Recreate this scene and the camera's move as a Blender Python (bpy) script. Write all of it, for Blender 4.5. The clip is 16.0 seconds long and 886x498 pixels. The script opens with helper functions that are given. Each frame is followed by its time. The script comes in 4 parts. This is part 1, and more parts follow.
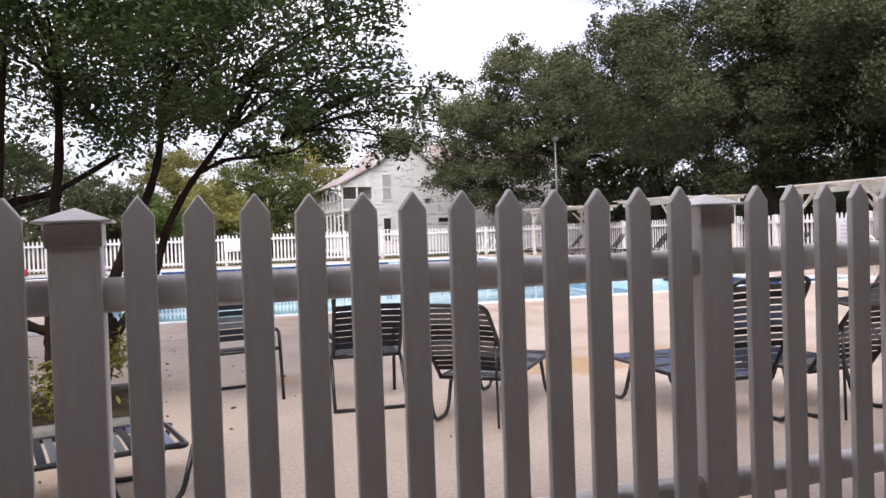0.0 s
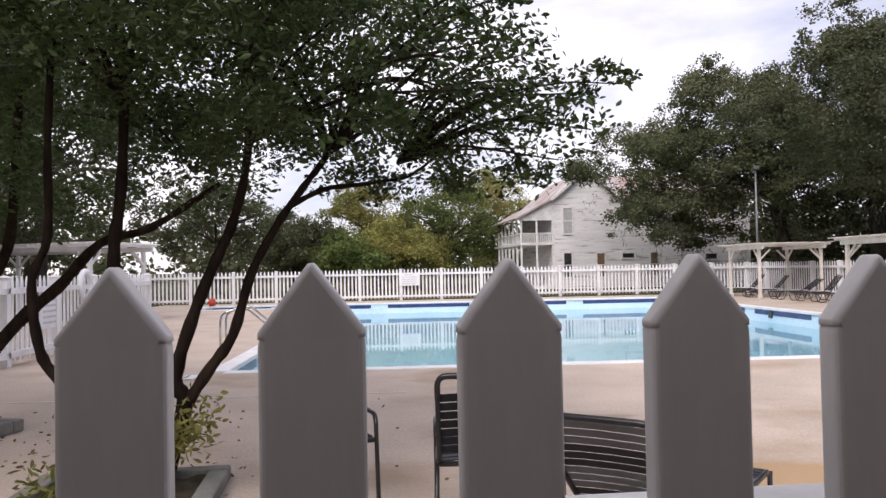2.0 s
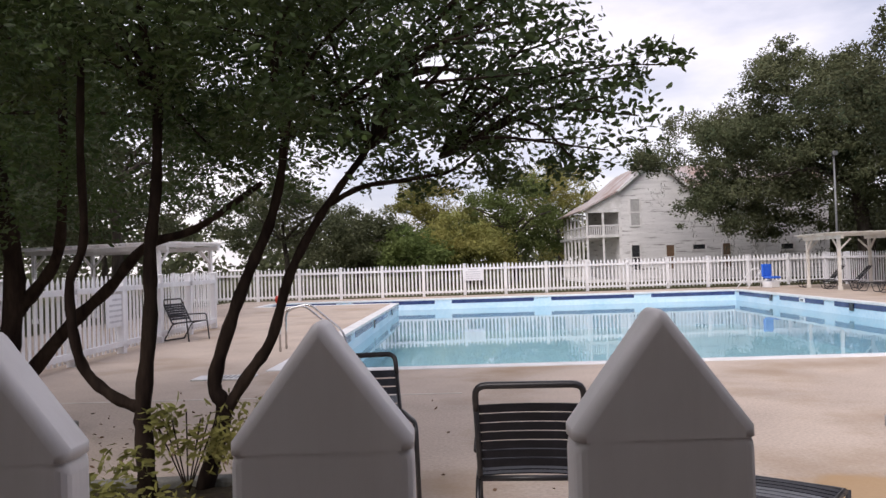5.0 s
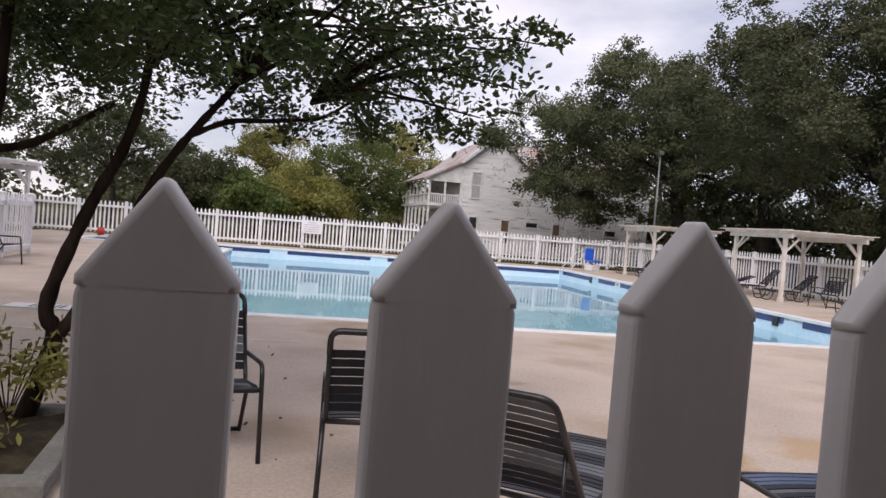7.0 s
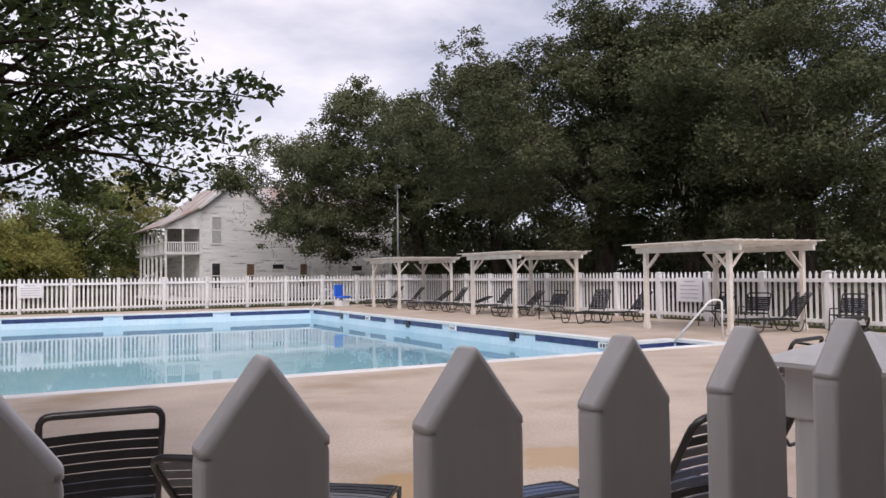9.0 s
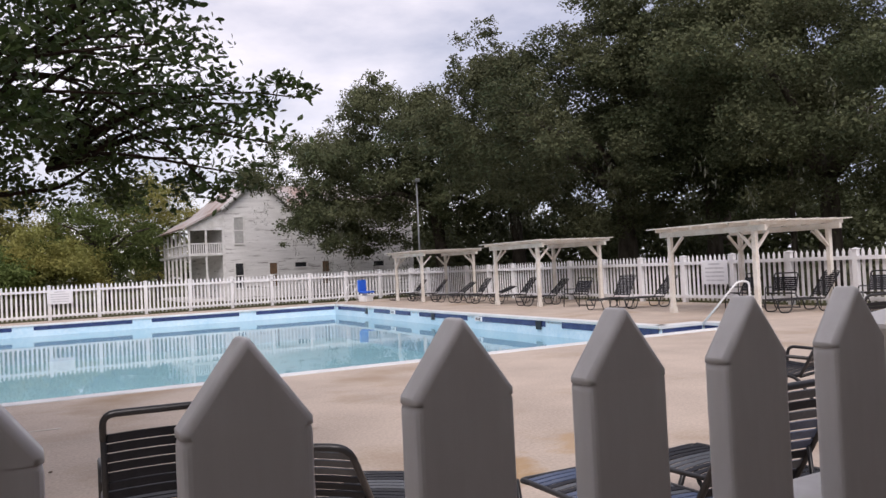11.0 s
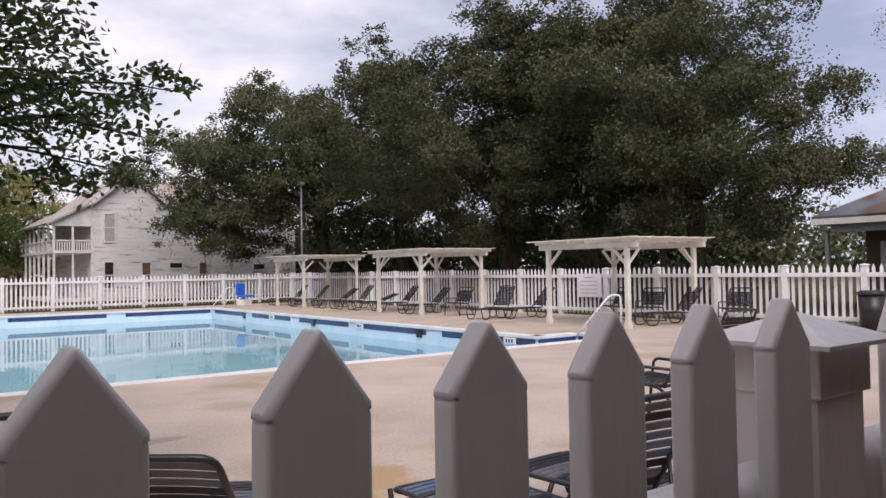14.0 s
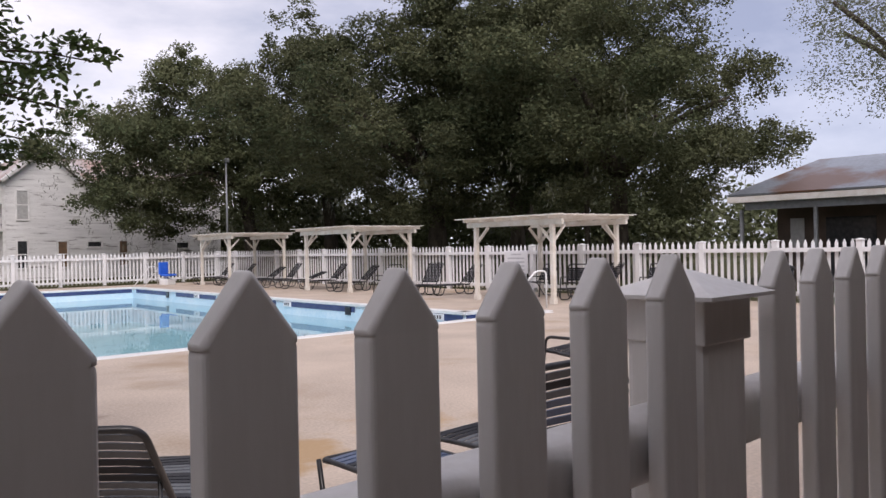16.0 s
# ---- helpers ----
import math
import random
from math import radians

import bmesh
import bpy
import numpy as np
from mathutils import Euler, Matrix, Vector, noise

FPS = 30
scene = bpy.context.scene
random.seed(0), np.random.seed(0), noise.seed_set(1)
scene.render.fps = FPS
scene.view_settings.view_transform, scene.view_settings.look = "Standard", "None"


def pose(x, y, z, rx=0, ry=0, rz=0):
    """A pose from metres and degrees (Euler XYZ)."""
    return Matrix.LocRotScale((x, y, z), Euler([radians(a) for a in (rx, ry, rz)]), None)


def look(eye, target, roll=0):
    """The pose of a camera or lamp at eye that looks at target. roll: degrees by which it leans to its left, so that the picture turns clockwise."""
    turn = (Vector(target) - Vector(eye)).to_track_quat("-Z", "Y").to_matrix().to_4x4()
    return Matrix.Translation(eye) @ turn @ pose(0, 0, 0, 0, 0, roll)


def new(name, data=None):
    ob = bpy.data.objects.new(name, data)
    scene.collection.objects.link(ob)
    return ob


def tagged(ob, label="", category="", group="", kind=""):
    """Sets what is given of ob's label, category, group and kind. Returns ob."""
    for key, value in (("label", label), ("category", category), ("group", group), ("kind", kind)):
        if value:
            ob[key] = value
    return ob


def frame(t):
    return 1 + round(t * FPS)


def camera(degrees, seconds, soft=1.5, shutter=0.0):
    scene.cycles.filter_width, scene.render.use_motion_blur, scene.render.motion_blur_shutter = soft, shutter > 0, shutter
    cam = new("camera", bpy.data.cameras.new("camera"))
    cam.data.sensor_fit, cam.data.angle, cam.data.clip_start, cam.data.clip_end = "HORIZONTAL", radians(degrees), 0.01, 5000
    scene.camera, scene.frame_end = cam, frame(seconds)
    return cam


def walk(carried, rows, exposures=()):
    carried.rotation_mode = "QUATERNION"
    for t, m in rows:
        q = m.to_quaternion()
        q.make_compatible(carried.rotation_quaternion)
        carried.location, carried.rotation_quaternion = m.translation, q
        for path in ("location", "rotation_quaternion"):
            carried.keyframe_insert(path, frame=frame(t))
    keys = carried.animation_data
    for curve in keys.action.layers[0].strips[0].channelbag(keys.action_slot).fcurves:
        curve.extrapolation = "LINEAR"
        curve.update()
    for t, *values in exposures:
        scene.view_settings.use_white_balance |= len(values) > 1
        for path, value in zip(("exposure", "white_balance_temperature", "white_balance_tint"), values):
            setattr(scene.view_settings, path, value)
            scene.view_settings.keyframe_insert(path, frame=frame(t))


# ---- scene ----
cam = camera(58.9, 16.0)
PATH = [
    (0, (-0.817, -2.387, 1.369), (-0.170, -0.495, 1.321), -1.99),
    (0.5, (-0.549, -1.906, 1.397), (0.046, 0.003, 1.425), -2.58),
    (1, (-0.398, -1.476, 1.410), (0.072, 0.468, 1.377), -2.87),
    (1.5, (-0.144, -1.025, 1.444), (0.320, 0.920, 1.428), -1.77),
    (2, (-0.050, -0.662, 1.489), (0.143, 1.328, 1.538), -1.13),
    (2.5, (0.017, -0.439, 1.522), (-0.118, 1.556, 1.565), -1.14),
    (3, (0.018, -0.356, 1.548), (-0.311, 1.615, 1.626), -1.43),
    (3.5, (0.021, -0.348, 1.542), (-0.337, 1.619, 1.610), -0.76),
    (4, (0.035, -0.359, 1.531), (-0.253, 1.620, 1.579), -0.10),
    (4.5, (0.088, -0.367, 1.526), (-0.052, 1.628, 1.564), -1.28),
    (5, (0.128, -0.387, 1.523), (0.151, 1.613, 1.561), -1.86),
    (5.2, (0.139, -0.401, 1.509), (0.266, 1.595, 1.547), -1.26),
    (7.3, (-0.049, -0.473, 1.480), (0.443, 1.465, 1.422), 4.75),
    (7.5, (-0.036, -0.477, 1.482), (0.526, 1.442, 1.443), 4.32),
    (8, (0.052, -0.482, 1.506), (0.905, 1.326, 1.500), 1.65),
    (8.5, (0.066, -0.503, 1.519), (1.018, 1.256, 1.540), -0.04),
    (9, (0.071, -0.517, 1.552), (1.089, 1.203, 1.613), -0.65),
    (9.2, (0.062, -0.522, 1.561), (1.058, 1.209, 1.662), -0.51),
    (11.3, (-0.074, -0.531, 1.537), (0.918, 1.206, 1.565), -3.25),
    (11.5, (-0.044, -0.546, 1.538), (1.022, 1.146, 1.559), -4.23),
    (12, (-0.027, -0.566, 1.535), (1.153, 1.049, 1.535), -3.72),
    (12.5, (-0.026, -0.554, 1.540), (1.202, 1.024, 1.564), -2.16),
    (13, (-0.030, -0.540, 1.542), (1.203, 1.034, 1.595), -1.60),
    (13.5, (-0.030, -0.529, 1.535), (1.194, 1.051, 1.594), -1.33),
    (14, (-0.044, -0.519, 1.540), (1.178, 1.064, 1.592), -0.99),
    (14.5, (-0.041, -0.534, 1.545), (1.213, 1.022, 1.613), -1.62),
    (15, (-0.058, -0.558, 1.548), (1.248, 0.955, 1.627), -1.64),
    (15.5, (-0.090, -0.586, 1.536), (1.274, 0.875, 1.608), -0.96),
    (16, (-0.085, -0.587, 1.514), (1.274, 0.880, 1.507), -1.18),
]
walk(cam, [(t, look(eye, target, roll)) for t, eye, target, roll in PATH], [(0.0, 0.62, 6600, 17), (1.0, 0.5, 6650, 17), (1.8, 0.32, 6700, 17), (2.5, 0.2, 6700, 17), (4.0, 0.1, 6700, 17), (5.0, 0.1, 6700, 17), (7.5, -0.05, 6700, 17), (16.0, 0.0, 6700, 17)])


# ---- world, sun, exposure ----
world = bpy.data.worlds.new("overcast_sky")
scene.world = world
world.use_nodes = True
wn, wl = world.node_tree.nodes, world.node_tree.links
wn.clear()
w_out = wn.new("ShaderNodeOutputWorld")
w_bg = wn.new("ShaderNodeBackground")
w_sky = wn.new("ShaderNodeTexSky")
w_sky.sky_type = "NISHITA"
w_sky.sun_disc = False
w_sky.sun_elevation = radians(46)
w_sky.sun_rotation = radians(211)
w_map = wn.new("ShaderNodeMapping")
w_map.inputs["Scale"].default_value = (1.0, 1.0, 2.6)
w_co = wn.new("ShaderNodeTexCoord")
w_noise = wn.new("ShaderNodeTexNoise")
w_noise.inputs["Scale"].default_value = 2.6
w_noise.inputs["Detail"].default_value = 7
w_noise.inputs["Roughness"].default_value = 0.55
w_ramp = wn.new("ShaderNodeValToRGB")
w_ramp.color_ramp.elements[0].position = 0.36
w_ramp.color_ramp.elements[0].color = (0.50, 0.52, 0.62, 1)
w_ramp.color_ramp.elements[1].position = 0.60
w_ramp.color_ramp.elements[1].color = (0.97, 0.94, 0.98, 1)
w_dim = wn.new("ShaderNodeMix")
w_dim.data_type, w_dim.blend_type = "RGBA", "ADD"
w_dim.inputs[0].default_value = 0.035
wl.new(w_co.outputs["Generated"], w_map.inputs["Vector"])
wl.new(w_map.outputs["Vector"], w_noise.inputs["Vector"])
wl.new(w_noise.outputs["Fac"], w_ramp.inputs["Fac"])
wl.new(w_ramp.outputs["Color"], w_dim.inputs[6])
wl.new(w_sky.outputs["Color"], w_dim.inputs[7])
w_sep = wn.new("ShaderNodeSeparateXYZ")
w_rng = wn.new("ShaderNodeMapRange")
w_rng.inputs["From Min"].default_value, w_rng.inputs["From Max"].default_value = 0.45, 1.0
w_east = wn.new("ShaderNodeMix")
w_east.data_type, w_east.blend_type = "RGBA", "MULTIPLY"
w_east.inputs[7].default_value = (0.62, 0.69, 0.82, 1)
wl.new(w_co.outputs["Generated"], w_sep.inputs["Vector"])
wl.new(w_sep.outputs["X"], w_rng.inputs["Value"])
wl.new(w_rng.outputs["Result"], w_east.inputs[0])
wl.new(w_dim.outputs[2], w_east.inputs[6])
wl.new(w_east.outputs[2], w_bg.inputs["Color"])
w_bg.inputs["Strength"].default_value = 0.97
wl.new(w_bg.outputs["Background"], w_out.inputs["Surface"])

sun = new("sun", bpy.data.lights.new("sun", "SUN"))
sun.data.energy = 2.2
sun.data.angle = radians(40)
sun.data.color = (1.0, 0.97, 0.94)
sun.matrix_world = look((0, 0, 0), (0.38, 0.62, -0.75))


# ---- materials ----
def material(name, base, second=None, rough=0.6, metal=0.0, scale=8.0, fine=60.0, bump=0.2, low=0.35, high=0.65, stain=None, stain_scale=0.6, stain_at=(0.55, 0.7), tint=0.0, leaf=0.0, axis=(1, 1, 1), gloss=0.5):
    """A surface with broad and fine variation, stains, relief and a tint from piece to piece."""
    m = bpy.data.materials.new(name)
    m.use_nodes = True
    n, l = m.node_tree.nodes, m.node_tree.links
    b = n["Principled BSDF"]
    out = n["Material Output"]
    second = second or tuple(c * 0.75 for c in base)
    co = n.new("ShaderNodeTexCoord")
    mp = n.new("ShaderNodeMapping")
    mp.inputs["Scale"].default_value = axis
    l.new(co.outputs["Object"], mp.inputs["Vector"])
    n1 = n.new("ShaderNodeTexNoise")
    n1.inputs["Scale"].default_value, n1.inputs["Detail"].default_value = scale, 6
    n2 = n.new("ShaderNodeTexNoise")
    n2.inputs["Scale"].default_value, n2.inputs["Detail"].default_value = fine, 4
    for t in (n1, n2):
        l.new(mp.outputs["Vector"], t.inputs["Vector"])
    r1 = n.new("ShaderNodeValToRGB")
    r1.color_ramp.elements[0].position, r1.color_ramp.elements[0].color = low, (*base, 1)
    r1.color_ramp.elements[1].position, r1.color_ramp.elements[1].color = high, (*second, 1)
    l.new(n1.outputs["Fac"], r1.inputs["Fac"])
    col = r1.outputs["Color"]
    fine_mix = n.new("ShaderNodeMix")
    fine_mix.data_type, fine_mix.blend_type = "RGBA", "OVERLAY"
    fine_mix.inputs[0].default_value = 0.35
    l.new(col, fine_mix.inputs[6])
    l.new(n2.outputs["Fac"], fine_mix.inputs[7])
    col = fine_mix.outputs[2]
    if stain:
        n3 = n.new("ShaderNodeTexNoise")
        n3.inputs["Scale"].default_value, n3.inputs["Detail"].default_value = stain_scale, 8
        n3.inputs["Roughness"].default_value = 0.6
        l.new(mp.outputs["Vector"], n3.inputs["Vector"])
        r3 = n.new("ShaderNodeMapRange")
        r3.inputs["From Min"].default_value, r3.inputs["From Max"].default_value = stain_at
        l.new(n3.outputs["Fac"], r3.inputs["Value"])
        mx = n.new("ShaderNodeMix")
        mx.data_type = "RGBA"
        l.new(r3.outputs["Result"], mx.inputs[0])
        l.new(col, mx.inputs[6])
        mx.inputs[7].default_value = (*stain, 1)
        col = mx.outputs[2]
    if tint:
        info = n.new("ShaderNodeObjectInfo")
        geo = n.new("ShaderNodeNewGeometry")
        add = n.new("ShaderNodeMath")
        add.operation = "ADD"
        l.new(info.outputs["Random"], add.inputs[0])
        l.new(geo.outputs["Random Per Island"], add.inputs[1])
        mr = n.new("ShaderNodeMapRange")
        mr.inputs["From Max"].default_value = 2
        mr.inputs["To Min"].default_value, mr.inputs["To Max"].default_value = 1 - tint, 1 + tint
        l.new(add.outputs["Value"], mr.inputs["Value"])
        hs = n.new("ShaderNodeHueSaturation")
        l.new(mr.outputs["Result"], hs.inputs["Value"])
        l.new(col, hs.inputs["Color"])
        col = hs.outputs["Color"]
    l.new(col, b.inputs["Base Color"])
    b.inputs["Roughness"].default_value = rough
    b.inputs["Metallic"].default_value = metal
    b.inputs["Specular IOR Level"].default_value = gloss
    if bump:
        bp = n.new("ShaderNodeBump")
        bp.inputs["Strength"].default_value = bump
        bp.inputs["Distance"].default_value = 0.01
        l.new(n2.outputs["Fac"], bp.inputs["Height"])
        l.new(bp.outputs["Normal"], b.inputs["Normal"])
    if leaf:
        tr = n.new("ShaderNodeBsdfTranslucent")
        ms = n.new("ShaderNodeMixShader")
        ms.inputs["Fac"].default_value = leaf
        l.new(col, tr.inputs["Color"])
        l.new(b.outputs["BSDF"], ms.inputs[1])
        l.new(tr.outputs["BSDF"], ms.inputs[2])
        l.new(ms.outputs["Shader"], out.inputs["Surface"])
    return m


M_PAINT = material("white_fence_paint", (0.78, 0.76, 0.74), (0.70, 0.68, 0.66), 0.45, scale=5, fine=45, bump=0.12, tint=0.05, axis=(1, 1, 0.15))
M_PAINT_FAR = material("weathered_white_paint", (0.82, 0.82, 0.83), (0.72, 0.71, 0.72), 0.55, scale=3, fine=30, bump=0.15, tint=0.08, axis=(1, 1, 0.3))
M_CREAM = material("cream_pergola_paint", (0.73, 0.70, 0.65), (0.62, 0.57, 0.50), 0.6, scale=3, fine=30, bump=0.2, tint=0.1)
M_DECK = material("buff_concrete", (0.52, 0.43, 0.355), (0.42, 0.345, 0.285), 0.85, scale=0.8, fine=35, bump=0.25, stain=(0.33, 0.235, 0.15), stain_scale=0.42, stain_at=(0.54, 0.74))


def spill(m, x, y, rx, ry, colour, strength):
    """A stain of its own shape on a ground material, about (x, y)."""
    n, l = m.node_tree.nodes, m.node_tree.links
    b = n["Principled BSDF"]
    old = b.inputs["Base Color"].links[0].from_socket
    geo = n.new("ShaderNodeNewGeometry")
    mp = n.new("ShaderNodeMapping")
    mp.inputs["Location"].default_value = (-x / rx, -y / ry, 0)
    mp.inputs["Scale"].default_value = (1 / rx, 1 / ry, 0)
    l.new(geo.outputs["Position"], mp.inputs["Vector"])
    ln = n.new("ShaderNodeVectorMath")
    ln.operation = "LENGTH"
    l.new(mp.outputs["Vector"], ln.inputs[0])
    nz = n.new("ShaderNodeTexNoise")
    nz.inputs["Scale"].default_value, nz.inputs["Detail"].default_value = 1.6, 7
    l.new(mp.outputs["Vector"], nz.inputs["Vector"])
    ad = n.new("ShaderNodeMath")
    ad.operation = "MULTIPLY_ADD"
    ad.inputs[1].default_value = 1.5
    l.new(nz.outputs["Fac"], ad.inputs[0])
    l.new(ln.outputs["Value"], ad.inputs[2])
    mr = n.new("ShaderNodeMapRange")
    mr.inputs["From Min"].default_value, mr.inputs["From Max"].default_value = 1.65, 1.35
    mr.inputs["To Max"].default_value = strength
    l.new(ad.outputs["Value"], mr.inputs["Value"])
    mx = n.new("ShaderNodeMix")
    mx.data_type = "RGBA"
    l.new(mr.outputs["Result"], mx.inputs[0])
    l.new(old, mx.inputs[6])
    mx.inputs[7].default_value = (*colour, 1)
    l.new(mx.outputs[2], b.inputs["Base Color"])


spill(M_DECK, 2.9, 4.5, 0.75, 0.6, (0.40, 0.255, 0.12), 0.8)
spill(M_DECK, 4.3, 4.7, 0.6, 0.5, (0.42, 0.28, 0.15), 0.7)
spill(M_DECK, 2.2, 6.9, 0.5, 0.16, (0.24, 0.19, 0.15), 0.6)
M_COPING = material("white_coping", (0.76, 0.76, 0.76), (0.64, 0.64, 0.64), 0.6, scale=2, fine=30, bump=0.2)
M_PLASTER = material("pale_blue_pool_plaster", (0.62, 0.76, 0.86), (0.50, 0.68, 0.80), 0.7, scale=0.7, fine=12, bump=0.1)
M_FLOORP = material("blue_pool_floor_plaster", (0.48, 0.73, 0.80), (0.42, 0.67, 0.76), 0.7, scale=0.4, fine=12, bump=0.1)
M_TILE = material("cobalt_tile", (0.030, 0.045, 0.125), (0.045, 0.065, 0.17), 0.25, scale=6, fine=20, bump=0.05, tint=0.2)
# black for marker print and for shade coloured into openings and slots
M_SHADE_PRINT = material("black_shade_and_print", (0.012, 0.013, 0.02), None, 0.3, bump=0.0)
M_GRASS = material("dry_grass", (0.045, 0.052, 0.02), (0.075, 0.07, 0.032), 0.95, scale=0.5, fine=12, bump=0.5, stain=(0.11, 0.09, 0.06), stain_scale=0.15, gloss=0.1)
M_FRAME = material("black_powder_coat", (0.012, 0.012, 0.014), (0.022, 0.021, 0.022), 0.35, scale=20, fine=90, bump=0.05)
M_STRAP = material("navy_black_vinyl", (0.011, 0.012, 0.016), (0.018, 0.019, 0.026), 0.48, scale=10, fine=60, bump=0.05, tint=0.2, gloss=0.22)
M_STRAP_BLUE = material("faded_blue_vinyl", (0.055, 0.085, 0.16), (0.09, 0.12, 0.20), 0.3, scale=8, fine=60, bump=0.05, tint=0.3)
M_STRAP_GREY = material("slate_grey_vinyl", (0.065, 0.072, 0.085), (0.10, 0.11, 0.125), 0.35, scale=8, fine=60, bump=0.05, tint=0.25)
M_BARK = material("dark_bark", (0.017, 0.012, 0.010), (0.040, 0.029, 0.022), 0.95, scale=9, fine=40, bump=1.0, axis=(1, 1, 0.25), gloss=0.04)
M_BARK_OAK = material("oak_bark", (0.05, 0.042, 0.034), (0.10, 0.085, 0.07), 0.95, scale=4, fine=18, bump=1.0, axis=(1, 1, 0.3), gloss=0.04)
M_LEAF = material("glossy_green_leaf", (0.034, 0.062, 0.018), (0.062, 0.088, 0.026), 0.45, scale=0.9, fine=6, bump=0.0, tint=0.55, leaf=0.34, gloss=0.25)
M_LEAF_OAK = material("dark_oak_leaf", (0.074, 0.089, 0.045), (0.126, 0.134, 0.072), 0.6, scale=0.25, fine=2, bump=0.0, tint=0.4, leaf=0.2, gloss=0.12)
M_LEAF_YELLOW = material("yellowing_leaf", (0.28, 0.25, 0.075), (0.20, 0.22, 0.075), 0.6, scale=0.25, fine=2, bump=0.0, tint=0.35, leaf=0.3, gloss=0.12)
M_LEAF_MID = material("mid_green_leaf", (0.10, 0.145, 0.045), (0.15, 0.18, 0.06), 0.6, scale=0.25, fine=2, bump=0.0, tint=0.35, leaf=0.3, gloss=0.12)
M_LEAF_PALE = material("pale_sparse_leaf", (0.15, 0.17, 0.10), (0.20, 0.21, 0.14), 0.6, scale=0.4, fine=2, bump=0.0, tint=0.3, leaf=0.3, gloss=0.12)
M_MOSS = material("grey_hanging_moss", (0.10, 0.11, 0.085), (0.15, 0.15, 0.12), 0.9, scale=1, fine=8, bump=0.0, tint=0.3, gloss=0.05)
M_STONE = material("grey_planter_concrete", (0.16, 0.16, 0.145), (0.24, 0.235, 0.21), 0.9, scale=4, fine=40, bump=0.6)
M_SOIL = material("dark_soil", (0.030, 0.024, 0.018), (0.06, 0.05, 0.03), 1.0, scale=8, fine=40, bump=1.0, gloss=0.1)
M_SIDING = material("peeling_white_siding", (0.74, 0.73, 0.72), (0.62, 0.61, 0.60), 0.75, scale=1.2, fine=14, bump=0.4, stain=(0.25, 0.235, 0.225), stain_scale=1.3, stain_at=(0.585, 0.66), axis=(0.45, 0.45, 4.4))
M_TRIM = material("old_white_trim", (0.76, 0.75, 0.74), (0.60, 0.59, 0.57), 0.7, scale=3, fine=20, bump=0.3)
M_RUST = material("rusty_tin", (0.50, 0.47, 0.46), (0.32, 0.21, 0.165), 0.5, metal=0.2, scale=0.6, fine=8, bump=0.2, low=0.4, high=0.62)
M_TIN = material("grey_tin_roof", (0.34, 0.37, 0.41), (0.25, 0.27, 0.30), 0.35, metal=0.5, scale=0.5, fine=8, bump=0.2, stain=(0.20, 0.105, 0.065), stain_scale=0.28, stain_at=(0.5, 0.6))
M_GLASS_SHADE = material("dark_glass_and_doorway_shade", (0.02, 0.022, 0.025), (0.04, 0.042, 0.045), 0.08, bump=0.0)
M_BOARD = material("brown_boarded_window", (0.17, 0.10, 0.055), (0.12, 0.075, 0.045), 0.8, scale=3, fine=25, bump=0.3)
M_SHADE = material("grey_window_blind", (0.42, 0.42, 0.41), (0.34, 0.34, 0.33), 0.8, bump=0.1)
M_BROWN = material("brown_shed_boards", (0.085, 0.06, 0.045), (0.06, 0.045, 0.035), 0.85, scale=2, fine=20, bump=0.4)
M_STEEL = material("stainless_steel", (0.55, 0.55, 0.55), (0.45, 0.45, 0.46), 0.22, metal=1.0, bump=0.02)
M_BLUE = material("blue_plastic", (0.02, 0.12, 0.62), (0.03, 0.15, 0.68), 0.4, bump=0.05)
M_SIGN = material("white_sign_board", (0.82, 0.82, 0.84), (0.74, 0.74, 0.77), 0.4, scale=2, bump=0.02)
M_INK = material("grey_sign_ink", (0.62, 0.62, 0.66), None, 0.6, bump=0.0)
M_GALV = material("galvanised_pole", (0.30, 0.31, 0.32), (0.24, 0.25, 0.26), 0.5, metal=0.5, bump=0.05)
M_RED = material("red_rubber", (0.55, 0.04, 0.02), None, 0.5, bump=0.05)
M_JOINT = material("pale_joint_filler", (0.66, 0.62, 0.57), (0.50, 0.45, 0.39), 0.9, scale=3)
# for the added wall and roof that darken the near picket fronts
M_BLOCKER = material("dark_blocker_boards", (0.125, 0.085, 0.060), (0.10, 0.068, 0.048), 0.9, scale=2, fine=20, bump=0.3, gloss=0.2)

water = bpy.data.materials.new("pool_water")
water.use_nodes = True
n, l = water.node_tree.nodes, water.node_tree.links
n.remove(n["Principled BSDF"])
w_gl, w_tr, w_fr, w_mx = n.new("ShaderNodeBsdfGlossy"), n.new("ShaderNodeBsdfTransparent"), n.new("ShaderNodeFresnel"), n.new("ShaderNodeMixShader")
w_gl.inputs["Roughness"].default_value = 0.02
w_tr.inputs["Color"].default_value = (0.88, 0.97, 0.98, 1)
w_fr.inputs["IOR"].default_value = 1.33
w_rip, w_bmp = n.new("ShaderNodeTexNoise"), n.new("ShaderNodeBump")
w_rip.inputs["Scale"].default_value, w_rip.inputs["Detail"].default_value = 1.6, 3
w_bmp.inputs["Strength"].default_value, w_bmp.inputs["Distance"].default_value = 0.05, 0.02
w_tc = n.new("ShaderNodeTexCoord")
l.new(w_tc.outputs["Object"], w_rip.inputs["Vector"])
l.new(w_rip.outputs["Fac"], w_bmp.inputs["Height"])
l.new(w_bmp.outputs["Normal"], w_gl.inputs["Normal"])
l.new(w_fr.outputs["Fac"], w_mx.inputs["Fac"])
